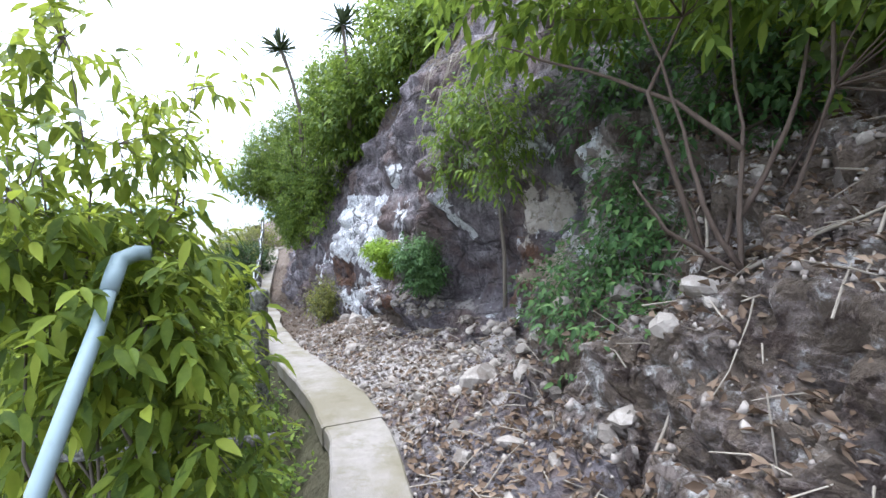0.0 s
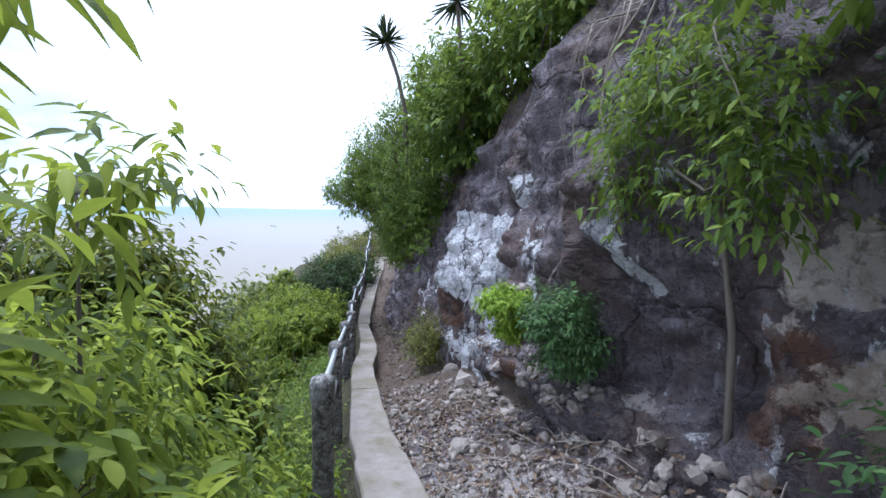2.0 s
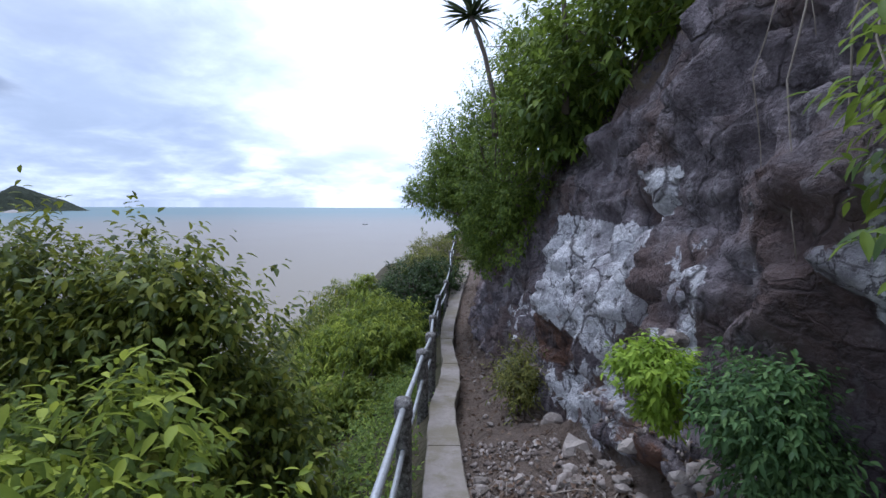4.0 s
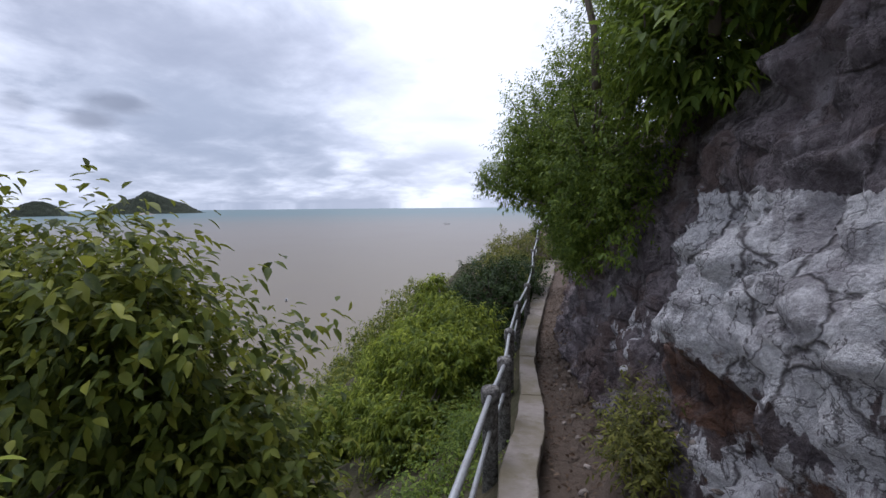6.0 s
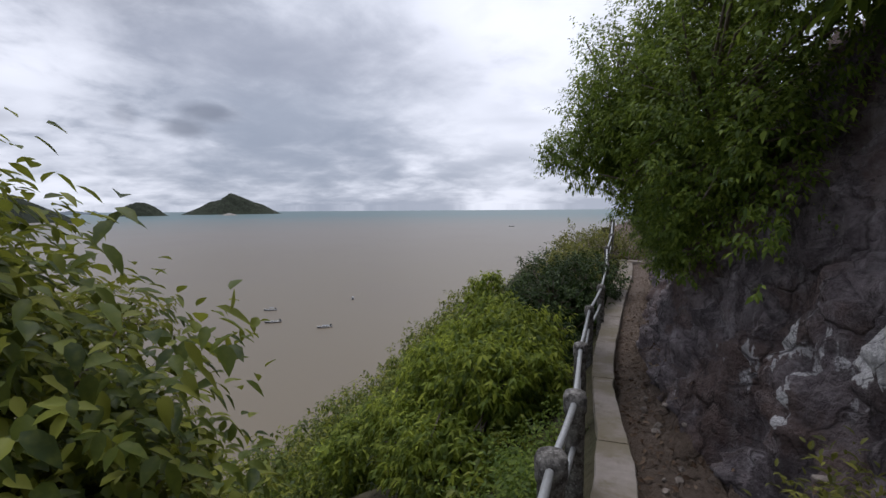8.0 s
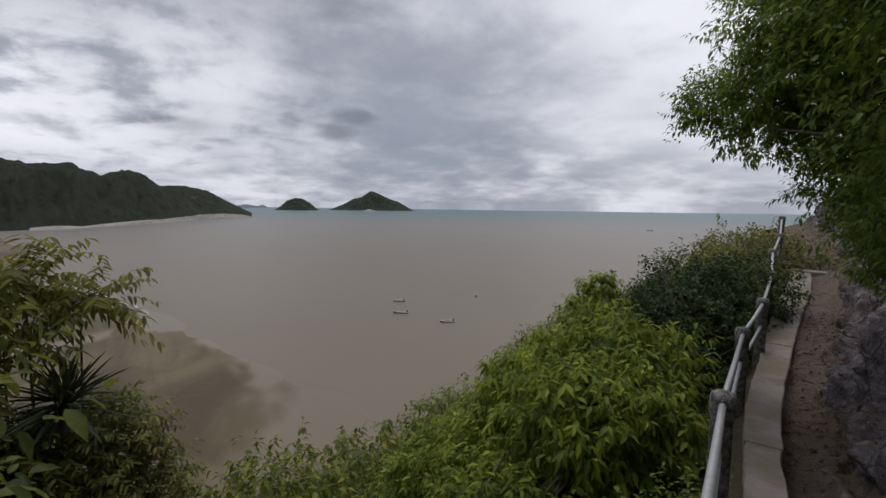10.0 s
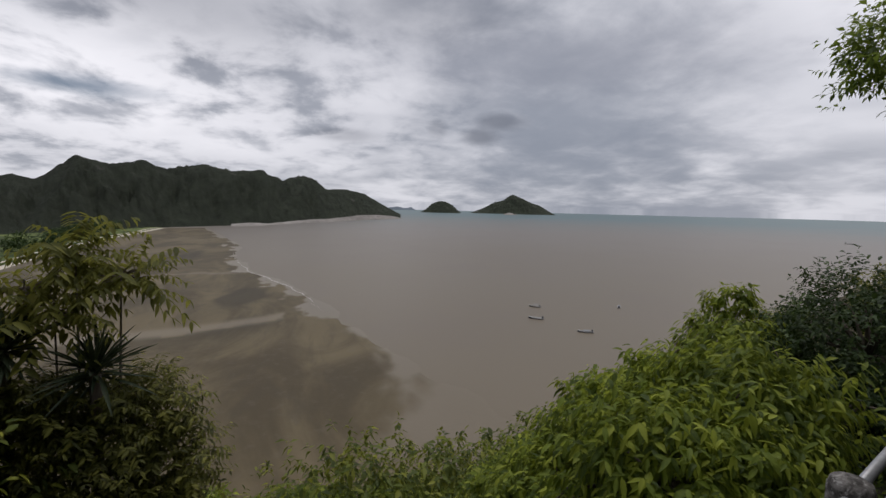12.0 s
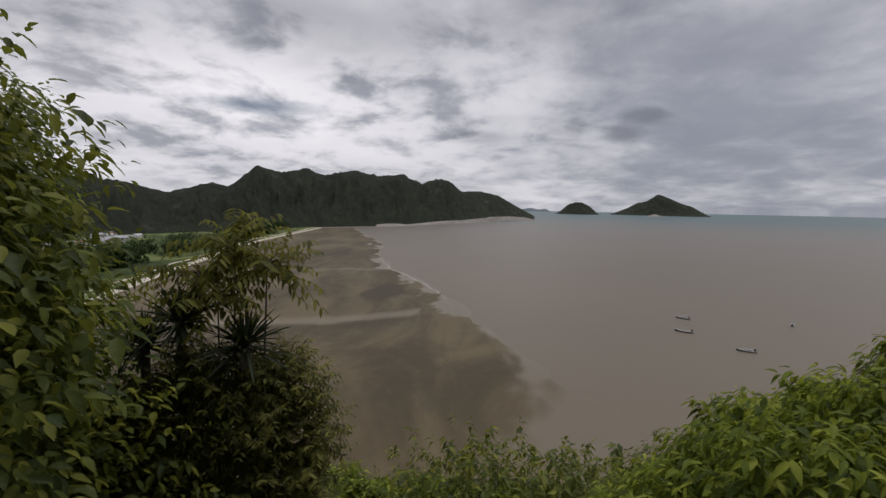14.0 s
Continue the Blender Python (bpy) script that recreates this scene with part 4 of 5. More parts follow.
def post(x, y, top, r):
    ground = LEVEL(y) - 0.8
    h = top - ground
    prof = [(0, r * 1.08), (0.3, r), (0.6, r * 0.98), (h - 0.14, r * 0.96), (h - 0.12, r * 1.12), (h - 0.03, r * 1.14), (h, r * 0.98), (h + 0.012, r * 0.5)]
    verts, faces = [], []
    m = 14
    for z, q in prof:
        for s in range(m):
            a = 2 * math.pi * s / m
            k_ = 1 + 0.06 * noise.noise(Vector((math.cos(a) * 2 + x, math.sin(a) * 2, z * 4)))
            verts.append((x + q * k_ * math.cos(a) - ro[0], y + q * k_ * math.sin(a) - ro[1], ground + z - ro[2]))
    for i in range(len(prof) - 1):
        for s in range(m):
            t = (s + 1) % m
            faces.append((i * m + s, i * m + t, (i + 1) * m + t, (i + 1) * m + s))
    faces.append(tuple((len(prof) - 1) * m + s for s in range(m)))
    return mesh_object("post", verts, faces, POST, railing, True, "rough weathered concrete post")


for i, (x, y, z) in enumerate(POSTS):
    post(x, y, z, (0.06, 0.055, 0.064, 0.062, 0.06, 0.062)[min(i, 5)])
for a, b in zip(POSTS, POSTS[1:]):
    for lo, r in ((0.06, 0.02), (0.34, 0.017)):
        p, q = Vector(a) - Vector(ro), Vector(b) - Vector(ro)
        p.z -= lo
        q.z -= lo
        mid = (p + q) / 2 + Vector((0, 0, -0.012))
        v, f = tube([p, p.lerp(mid, 0.5), mid, mid.lerp(q, 0.5), q], [r] * 5, 10)
        mesh_object("upper_pipe" if lo < 0.1 else "lower_pipe", v, f, PIPE, railing, True)
    p = Vector(a) - Vector(ro)
    p.z -= 0.06
    d = (Vector(b) - Vector(a)).normalized()
    v, f = tube([p + d * 0.06, p + d * 0.075, p + d * 0.12, p + d * 0.135], [0.023, 0.03, 0.03, 0.023], 10)
    mesh_object("collar", v, f, PIPE, railing, True)

# the broken handrail at the path's start
old_rail = tagged(empty("broken_handrail", -1.2, 2.0, 0.2), "loose blue-grey steel handrail with a broken elbow among leaves", "handrail")
oo = Vector(old_rail.location)


def rail_part(name, pts, radii, material, label=""):
    v, f = tube([Vector(p) - oo for p in pts], radii, 14)
    mesh_object(name, v, f, material, old_rail, True, label)


rail_part("pipe", [(-1.016, 1.777, 0.922), (-1.033, 1.828, 0.999), (-1.075, 2.015, 1.186), (-1.135, 2.194, 1.313), (-1.186, 2.338, 1.424)], [0.024] * 5, PIPE_BLUE)
rail_part("elbow", [(-1.182, 2.321, 1.411), (-1.194, 2.372, 1.466), (-1.207, 2.423, 1.513), (-1.177, 2.474, 1.534), (-1.135, 2.491, 1.534)], [0.029, 0.031, 0.031, 0.03, 0.028], PIPE_BLUE)
rail_part("upright", [(-1.016, 1.777, 0.940), (-1.016, 1.777, -0.45)], [0.026, 0.026], PIPE_BLUE)
rail_part("fallen_pipe", [(-1.9, 2.85, 0.5), (-1.4, 3.0, 0.45), (-0.9, 3.1, 0.47)], [0.03] * 3, POST, "grey fallen pipe lying in the leaves")

# ---------------- bushes and trees on the seaward side ----------------
plant("tree", "slender young tree with airy fresh green leaves", "tree", (-1.280, 2.448, -0.2),
      [(-1.36, 2.66, 1.96, 0.26, 0.26, 0.20), (-1.49, 2.58, 2.34, 0.34, 0.26, 0.26), (-1.07, 2.75, 2.21, 0.19, 0.17, 0.14), (-1.02, 2.83, 2.32, 0.12, 0.12, 0.07), (-1.70, 2.66, 2.13, 0.34, 0.26, 0.30), (-1.15, 2.79, 2.00, 0.17, 0.17, 0.11), (-1.58, 2.41, 1.75, 0.30, 0.26, 0.26)],
      125, 7, 0.09, LEAF_FRESH, slim=0.36, stem=0.008, droop=0.5, stalk=0.14, shell=0.15, twigs=60)
plant("shrub", "fresh green shrub with broad drooping leaves", "shrub", (-1.280, 2.491, -0.2),
      [(-1.19, 2.53, 1.18, 0.26, 0.26, 0.26), (-1.02, 2.62, 0.90, 0.24, 0.26, 0.26), (-1.49, 2.45, 1.19, 0.34, 0.31, 0.42), (-1.09, 2.83, 1.26, 0.17, 0.20, 0.22), (-1.28, 2.75, 1.53, 0.26, 0.21, 0.17), (-1.53, 2.58, 1.53, 0.26, 0.26, 0.21), (-0.98, 2.53, 0.60, 0.21, 0.21, 0.21)],
      380, 7, 0.105, LEAF_FRESH, slim=0.38, stem=0.012, droop=0.65, stalk=0.16, shell=0.25, twigs=60)
plant("shrub", "lush green shrub with drooping pointed leaves", "shrub", (-1.9, 3.5, -0.8),
      [(-1.8, 3.35, 1.38, 0.36, 0.3, 0.25), (-1.42, 3.37, 1.97, 0.13, 0.13, 0.07), (-1.62, 3.35, 1.95, 0.14, 0.14, 0.09), (-1.95, 3.5, 0.88, 0.5, 0.45, 0.45), (-1.8, 3.75, 0.4, 0.45, 0.45, 0.5), (-2.2, 3.2, 1.4, 0.4, 0.35, 0.3)],
      1100, 7, 0.075, LEAF_FRESH, slim=0.3, stem=0.014, droop=0.7, stalk=0.17, shell=0.35, twigs=60)
plant("shrub", "leafy green shrub on the slope below the walkway", "shrub", (-2.9, 4.2, -1.6),
      [(-2.7, 4.0, 0.35, 0.75, 0.7, 0.65), (-3.4, 4.2, 0.4, 0.8, 0.7, 0.7), (-2.5, 4.8, -0.1, 0.6, 0.6, 0.6), (-2.9, 3.4, 0.5, 0.7, 0.6, 0.5), (-3.1, 4.7, 0.7, 0.5, 0.5, 0.45), (-2.2, 3.6, -0.3, 0.5, 0.6, 0.5)],
      1600, 7, 0.1, LEAF_FRESH, stem=0.03, droop=0.6, stalk=0.18, shell=0.45, twigs=60)
plant("tree", "broad-leaved green tree growing up the slope", "tree", (-4.9, 6.3, -4.2),
      [(-4.5, 6.05, 0.38, 0.95, 0.75, 0.85), (-5.0, 5.85, 0.84, 0.72, 0.6, 0.8), (-4.0, 6.3, 0.0, 0.7, 0.5, 0.8), (-4.9, 6.0, -0.9, 1.1, 0.75, 1.1), (-3.5, 6.4, -0.3, 0.4, 0.3, 0.35), (-5.4, 5.4, 1.2, 0.55, 0.5, 0.55), (-4.3, 5.85, 1.22, 0.45, 0.4, 0.38), (-3.95, 5.95, 1.12, 0.3, 0.3, 0.25)],
      5600, 6, 0.088, LEAF_BROAD, slim=0.5, stem=0.05, droop=0.6, stalk=0.26, shell=0.3, spread=0.45, twigs=110)
plant("tree", "dense dark tree with small leaves below the path", "tree", (-5.9, 5.6, -4.2),
      [(-5.9, 5.62, 0.55, 0.3, 0.34, 0.45), (-5.95, 5.56, 1.15, 0.22, 0.24, 0.32), (-5.95, 5.5, 1.55, 0.16, 0.18, 0.2), (-5.95, 5.75, -0.05, 0.4, 0.4, 0.4), (-5.9, 5.7, -0.7, 0.55, 0.5, 0.5), (-5.6, 5.5, 0.2, 0.4, 0.4, 0.6), (-5.7, 5.9, -1.3, 0.7, 0.6, 0.6), (-5.5, 5.7, -0.5, 0.4, 0.4, 0.5)],
      5200, 7, 0.05, LEAF_MID, slim=0.5, stem=0.04, droop=0.5, stalk=0.14, shell=0.4, spread=0.35, twigs=90)
plant("bush", "yellow-green bush with hanging leaves beside the railing", "bush", (-6.4, 11.2, -4.5),
      [(-5.35, 10.8, -0.85, 0.64, 0.62, 0.5), (-6.2, 11.4, -1.05, 0.8, 0.8, 0.5), (-5.75, 11.9, -0.55, 0.66, 0.7, 0.42), (-7.1, 12.3, -1.25, 0.75, 0.8, 0.5), (-7.1, 13.2, -0.6, 0.5, 0.5, 0.4), (-6.2, 10.5, -1.75, 0.7, 0.7, 0.5), (-8.2, 12.5, -1.9, 0.45, 0.5, 0.35), (-5.3, 9.9, -1.6, 0.6, 0.55, 0.5), (-7.1, 11.3, -2.1, 0.75, 0.8, 0.5), (-7.3, 13.4, -0.05, 0.18, 0.18, 0.14), (-5.0, 11.2, -0.75, 0.4, 0.4, 0.35)],
      7000, 8, 0.1, LEAF_FRESH, slim=0.36, stem=0.05, droop=0.85, stalk=0.14, shell=0.6, spread=0.32, twigs=140)
plant("bush", "dense dark green bush beside the railing", "bush", (-6.4, 14.4, -4.0),
      [(-6.35, 14.3, -0.5, 0.95, 1.0, 0.95), (-6.9, 14.9, -0.9, 0.9, 0.9, 0.9), (-6.1, 13.4, -1.1, 0.8, 0.8, 0.8), (-6.1, 15.3, -0.2, 0.7, 0.8, 0.6)],
      5000, 7, 0.065, LEAF_DARK, slim=0.5, stem=0.06, droop=0.3, stalk=0.12, shell=0.6, twigs=80)
plant("bush", "olive bush with bare twigs near the path's crest", "bush", (-7.4, 17.8, -3.5),
      [(-7.3, 17.3, -0.3, 0.9, 1.0, 0.7), (-8.0, 18.5, -0.4, 1.0, 1.0, 0.7), (-7.2, 19.4, 0.0, 0.9, 1.0, 0.6), (-8.4, 20.5, 0.0, 1.2, 1.2, 0.7)],
      2200, 7, 0.09, LEAF_OLIVE, slim=0.45, stem=0.05, droop=0.3, stalk=0.14, shell=0.55, twigs=160, bark=TWIG)
plant("tree", "small feathery tree among spiky plants below", "tree", (-6.3, 6.9, -4.4),
      [(-6.38, 6.85, 0.68, 0.2, 0.2, 0.12), (-6.36, 7.12, 0.52, 0.2, 0.22, 0.1), (-6.35, 6.57, 0.45, 0.2, 0.2, 0.12), (-6.3, 6.75, 0.3, 0.18, 0.18, 0.12)],
      150, 14, 0.085, LEAF_FEATHER, slim=0.32, style="pinnate", stalk=0.3, droop=0.7, shell=0.15, stem=0.02, twigs=50)
plant("bush", "olive bush with fine feathery leaves below the path", "bush", (-6.2, 6.9, -3.8),
      [(-6.4, 7.26, -0.48, 0.27, 0.27, 0.22), (-6.35, 7.4, -0.85, 0.27, 0.28, 0.3), (-6.17, 6.99, -0.62, 0.32, 0.32, 0.26), (-6.15, 6.5, -0.65, 0.36, 0.36, 0.28), (-6.2, 7.15, -1.15, 0.38, 0.4, 0.4), (-6.04, 6.2, -0.75, 0.4, 0.4, 0.36), (-6.0, 6.5, -1.15, 0.45, 0.45, 0.4), (-6.0, 6.0, -1.1, 0.4, 0.4, 0.4), (-6.2, 6.9, -1.6, 0.6, 0.6, 0.5), (-6.42, 7.22, -0.28, 0.2, 0.2, 0.16), (-6.16, 6.98, -0.3, 0.24, 0.22, 0.17), (-6.12, 6.7, -0.22, 0.2, 0.2, 0.15), (-6.2, 6.75, -0.38, 0.24, 0.24, 0.16), (-6.12, 6.35, -0.4, 0.26, 0.26, 0.18)],
      5000, 12, 0.05, LEAF_OLIVE, slim=0.36, style="pinnate", stalk=0.16, droop=0.5, shell=0.35, stem=0.025, twigs=80)
for places in (((-11.3, 6.1, -5.0), (-11.3, 6.9, -5.15)), ((-11.3, 7.8, -5.35), (-11.3, 8.7, -5.4), (-11.6, 8.2, -5.3)), ((-11.3, 9.6, -5.4), (-11.3, 10.4, -5.5), (-11.0, 10.0, -5.5)), ((-11.3, 11.3, -5.5), (-11.4, 12.1, -5.4), (-10.6, 12.4, -4.9)), ((-9.8, 12.6, -4.0), (-9.2, 12.4, -3.3), (-9.3, 11.6, -3.6))):
    plant("bush", "bright green bush low on the slope above the bay", "bush", (places[0][0], places[0][1], places[0][2] - 2.2),
          [(x, y, z, 0.7, 0.7, 0.55) for x, y, z in places], 1500, 7, 0.15, LEAF_FRESH, "bright bushes low on the slope", slim=0.42, stem=0.04, stems=3, droop=0.5, stalk=0.16, shell=0.7, spread=0.4, twigs=20, simple=True)


def rosette(name, label, x, y, z, n, length, material, trunk=0.0, tilt=0.0, group=""):
    root = tagged(empty(name, x, y, z - trunk), label, "plant", group)
    pos = np.zeros((n, 3)) + np.array([0, 0, trunk]) + rng.normal(size=(n, 3)) * 0.015
    pos[:, 0] += tilt
    el = rng.uniform(-0.5, 1.35, n)
    az = rng.uniform(0, 2 * math.pi, n)
    ax = np.stack([np.cos(el) * np.cos(az), np.cos(el) * np.sin(az), np.sin(el)], 1)
    L = length * rng.uniform(0.75, 1.1, n)
    v, f = leaf_arrays(pos, ax, np.tile([0.1, 0.05, 1.0], (n, 1)), L, L * 0.085, 0.3, 0.12)
    fast_mesh("leaves", v, f, material, root)
    h = max(trunk, 0.25)
    v, f = tube([(0, 0, trunk - h), (tilt * 0.1, 0.01, trunk - h * 0.66), (tilt * 0.45, 0, trunk - h * 0.33), (tilt, 0, trunk)], [0.045, 0.035, 0.03, 0.034], 8)
    mesh_object("trunk", v, f, BARK, root, True)
    return root


rosette("spiky_plant", "spiky grey-green rosette plant below the path", -6.11, 6.56, 0.1, 80, 0.36, LEAF_SPIKE, 2.6, group="spiky plants below the path")
rosette("spiky_plant", "spiky grey-green rosette plant below the path", -6.11, 7.04, -0.06, 80, 0.36, LEAF_SPIKE, 2.6, group="spiky plants below the path")
rosette("spiky_plant", "spiky grey-green rosette plant below the path", -6.09, 6.3, -0.08, 70, 0.32, LEAF_SPIKE, 2.6, group="spiky plants below the path")
rosette("spiky_tree", "thin-trunked spiky tree on the cliff's brow", -2.63, 9.5, 4.5, 80, 0.5, LEAF_SPIKE, 1.6, -0.35)
rosette("spiky_tree", "thin-trunked spiky tree on the cliff's brow", -1.6, 8.8, 4.7, 70, 0.5, LEAF_SPIKE, 1.7, -0.1)

# weeds along the walkway's seaward edge
blob = []
for i in range(230):
    y, d = (rng.uniform(1.0, 6.0) if i < 90 else rng.uniform(1.5, 18.5)), rng.uniform(0.2, 1.1)
    blob.append((CENTRE(y) - SPAN(y) / 2 - d, y + d * 0.2, LEVEL(y) - 0.12 - FALL(d), 0.17 + 0.14 * d, 0.2 + 0.15 * d, 0.16 + 0.14 * d))
v, f, _ = sprigs(blob, 9500, 6, 0.06, slim=0.42, droop=0.4, shell=0.3, simple=True)
tagged(fast_mesh("weeds", v, f, LEAF_MID), "green weeds along the walkway's seaward edge", "weeds", kind="stuff")

# low growth that covers the hillside
blob = []
for i in range(150):
    d = rng.uniform(0.9, 15)
    y = rng.uniform(-3, 22)
    x0, z0 = CENTRE(y) - SPAN(y) / 2, LEVEL(y)
    r = 0.35 + 0.05 * d
    blob.append((x0 - d * 0.93, y + d * 0.2, z0 - FALL(d) - 0.1, r * 1.3, r * 1.3, r * 0.9))
v, f, _ = sprigs(blob, 15000, 6, 0.11, slim=0.42, droop=0.35, shell=0.6, simple=True)
tagged(fast_mesh("undergrowth", v, f, LEAF_BROAD), "green undergrowth covering the hillside", "undergrowth", kind="stuff")
blob = []
for i in range(200):
    d = rng.uniform(9, 24)
    y = rng.uniform(-12, 30)
    yy = min(max(y, -4), 26)
    r = rng.uniform(0.8, 1.5)
    blob.append((CENTRE(yy) - d * 0.93, y + d * 0.2, LEVEL(yy) - FALL(d) + 0.6, r, r, r * 0.8))
v, f, _ = sprigs(blob, 22000, 6, 0.21, slim=0.42, droop=0.7, shell=0.75, spread=0.4, simple=True)
tagged(fast_mesh("lower_canopy", v, f, LEAF_BROAD), "bright green tree tops low on the hillside", "tree tops", kind="stuff")

# ---------------- growth on and over the cliff ----------------
plant("tree", "leafy tree leaning out from the cliff over the path", "tree", (-2.6, 11.8, 1.2),
      [(-3.4, 11.6, 2.6, 0.9, 1.0, 0.9), (-4.2, 12.2, 2.9, 0.8, 0.9, 0.8), (-3.0, 10.8, 2.2, 0.6, 0.8, 0.8), (-3.2, 11.7, 3.6, 0.8, 0.9, 0.6), (-4.9, 12.8, 2.2, 0.6, 0.7, 0.45), (-2.4, 11.4, 4.4, 0.8, 0.9, 0.6), (-3.2, 11.2, 1.4, 0.45, 0.7, 0.6), (-4.2, 12.9, 1.9, 0.6, 0.7, 0.5), (-2.4, 10.2, 1.9, 0.45, 0.6, 0.8), (-3.6, 12.9, 1.2, 0.5, 0.8, 0.6), (-2.1, 9.9, 3.2, 0.6, 0.8, 0.8), (-4.1, 12.8, 1.45, 0.42, 0.5, 0.4), (-3.6, 12.2, 1.2, 0.4, 0.5, 0.42), (-5.25, 12.3, 2.2, 0.28, 0.3, 0.22), (-3.7, 12.7, 0.8, 0.35, 0.45, 0.3), (-3.95, 13.7, 0.95, 0.4, 0.5, 0.4), (-4.4, 12.4, 2.4, 0.6, 0.7, 0.6)],
      15500, 8, 0.06, LEAF_MID, slim=0.46, stem=0.06, droop=0.4, stalk=0.14, shell=0.35, spread=0.4, twigs=190, simple=True)
plant("bush", "green bush on the cliff's brow", "bush", (-1.2, 9.2, 2.9),
      [(-1.7, 9.3, 3.2, 0.6, 0.8, 0.6), (-1.0, 8.8, 3.7, 0.8, 0.8, 0.6), (-0.4, 8.2, 4.1, 0.8, 0.8, 0.6), (-1.9, 10.2, 3.9, 0.8, 0.9, 0.8), (0.3, 7.6, 4.3, 0.8, 0.8, 0.5), (-0.6, 9.4, 4.9, 0.9, 0.9, 0.8)],
      2600, 7, 0.12, LEAF_MID, slim=0.42, stem=0.035, droop=0.45, shell=0.5, twigs=110)
plant("tree", "green tree high on the slope above the cliff", "tree", (1.4, 9.0, 4.6),
      [(1.2, 8.6, 5.6, 1.1, 1.1, 0.8), (0.4, 10.4, 5.6, 1.1, 1.1, 0.8), (2.2, 7.2, 5.2, 1.1, 1.1, 0.8), (1.6, 6.2, 4.6, 0.9, 0.9, 0.6)],
      2600, 7, 0.13, LEAF_MID, slim=0.42, stem=0.05, droop=0.45, shell=0.5, twigs=80)
plant("tree", "spreading tree with brown branches rooted in the rubble", "tree", (1.35, 2.95, 1.25),
      [(1.3, 3.4, 3.2, 0.9, 0.8, 0.5), (0.6, 4.0, 3.2, 0.7, 0.7, 0.5), (1.9, 2.9, 3.1, 0.8, 0.8, 0.5), (0.3, 3.6, 3.3, 0.5, 0.6, 0.35), (2.4, 3.8, 2.8, 0.8, 0.8, 0.6), (1.0, 2.2, 3.3, 0.7, 0.7, 0.35), (2.2, 2.2, 2.6, 0.6, 0.6, 0.5), (2.9, 3.2, 2.9, 0.8, 0.8, 0.5), (2.2, 4.4, 3.3, 0.8, 0.8, 0.5)],
      1500, 7, 0.11, LEAF_MID, slim=0.42, stem=0.016, stems=4, droop=0.5, shell=0.35, twigs=130, bark=BARK_BROWN)
plant("thicket", "shaded thicket of leafy twigs over the rubble slope", "shrub", (1.9, 3.7, 1.6),
      [(1.43, 4.2, 2.7, 0.4, 0.4, 0.3), (1.16, 4.4, 2.45, 0.35, 0.35, 0.28), (1.8, 3.7, 2.4, 0.4, 0.35, 0.28), (2.15, 3.45, 2.3, 0.35, 0.35, 0.26), (1.45, 3.85, 2.15, 0.3, 0.3, 0.22), (2.1, 3.7, 2.75, 0.45, 0.4, 0.3), (2.45, 3.4, 2.6, 0.4, 0.4, 0.35), (1.2, 3.8, 1.8, 0.24, 0.26, 0.26)],
      780, 7, 0.075, LEAF_SHADE, slim=0.45, stem=0.012, droop=0.5, shell=0.2, twigs=170, bark=BARK_BROWN)
plant("seedling", "small broad-leaved green seedling on the rubble slope", "plant", (1.35, 3.05, 0.85),
      [(1.34, 3.05, 1.1, 0.14, 0.14, 0.13), (1.2, 2.95, 0.95, 0.1, 0.1, 0.08)],
      45, 6, 0.075, LEAF_MID, slim=0.55, stem=0.006, droop=0.4, shell=0.2, twigs=20)
plant("shrub", "green shrub hanging over the rock face", "shrub", (0.2, 5.6, 2.3),
      [(0.12, 5.25, 2.4, 0.26, 0.3, 0.34), (0.3, 4.9, 2.6, 0.32, 0.32, 0.3), (0.1, 5.2, 2.05, 0.18, 0.2, 0.25), (0.5, 4.6, 2.3, 0.22, 0.25, 0.3), (0.42, 4.5, 2.0, 0.16, 0.18, 0.22)],
      460, 7, 0.068, LEAF_MID, slim=0.4, stem=0.015, droop=0.6, shell=0.35, twigs=40)
plant("shrub", "lime green shrub rooted in the rock", "shrub", (-0.45, 5.95, 1.0),
      [(-0.68, 5.85, 1.2, 0.17, 0.18, 0.09), (-0.64, 5.85, 1.0, 0.09, 0.1, 0.07)],
      430, 7, 0.042, LEAF_LIME, slim=0.4, stem=0.008, stalk=0.07, droop=0.5, shell=0.3, twigs=20)
plant("shrub", "dark green shrub rooted in the rock", "shrub", (-0.1, 5.7, 1.0),
      [(-0.28, 5.62, 1.15, 0.22, 0.24, 0.2), (-0.18, 5.55, 0.97, 0.2, 0.2, 0.16)],
      900, 7, 0.04, LEAF_SHADE, slim=0.4, stem=0.01, stalk=0.09, droop=0.5, shell=0.3, twigs=30)
plant("shrub", "grey-green shrub at the cliff's foot beside the path", "shrub", (-1.88, 8.2, -0.1),
      [(-1.85, 8.2, 0.22, 0.2, 0.28, 0.24), (-1.82, 7.95, 0.12, 0.2, 0.24, 0.2), (-1.9, 8.3, 0.02, 0.22, 0.26, 0.18)],
      620, 7, 0.05, LEAF_OLIVE, slim=0.34, stem=0.01, droop=0.1, shell=0.3, twigs=50)
plant("shrub", "dark green shrub spreading over the rubble", "shrub", (1.15, 3.3, 0.8),
      [(1.0, 3.4, 1.0, 0.32, 0.36, 0.28), (1.15, 2.95, 0.95, 0.22, 0.24, 0.2), (0.9, 3.8, 1.1, 0.28, 0.32, 0.28), (1.25, 3.6, 1.45, 0.35, 0.35, 0.32)],
      760, 7, 0.052, LEAF_SHADE, slim=0.45, stem=0.014, droop=0.4, shell=0.35, twigs=60)
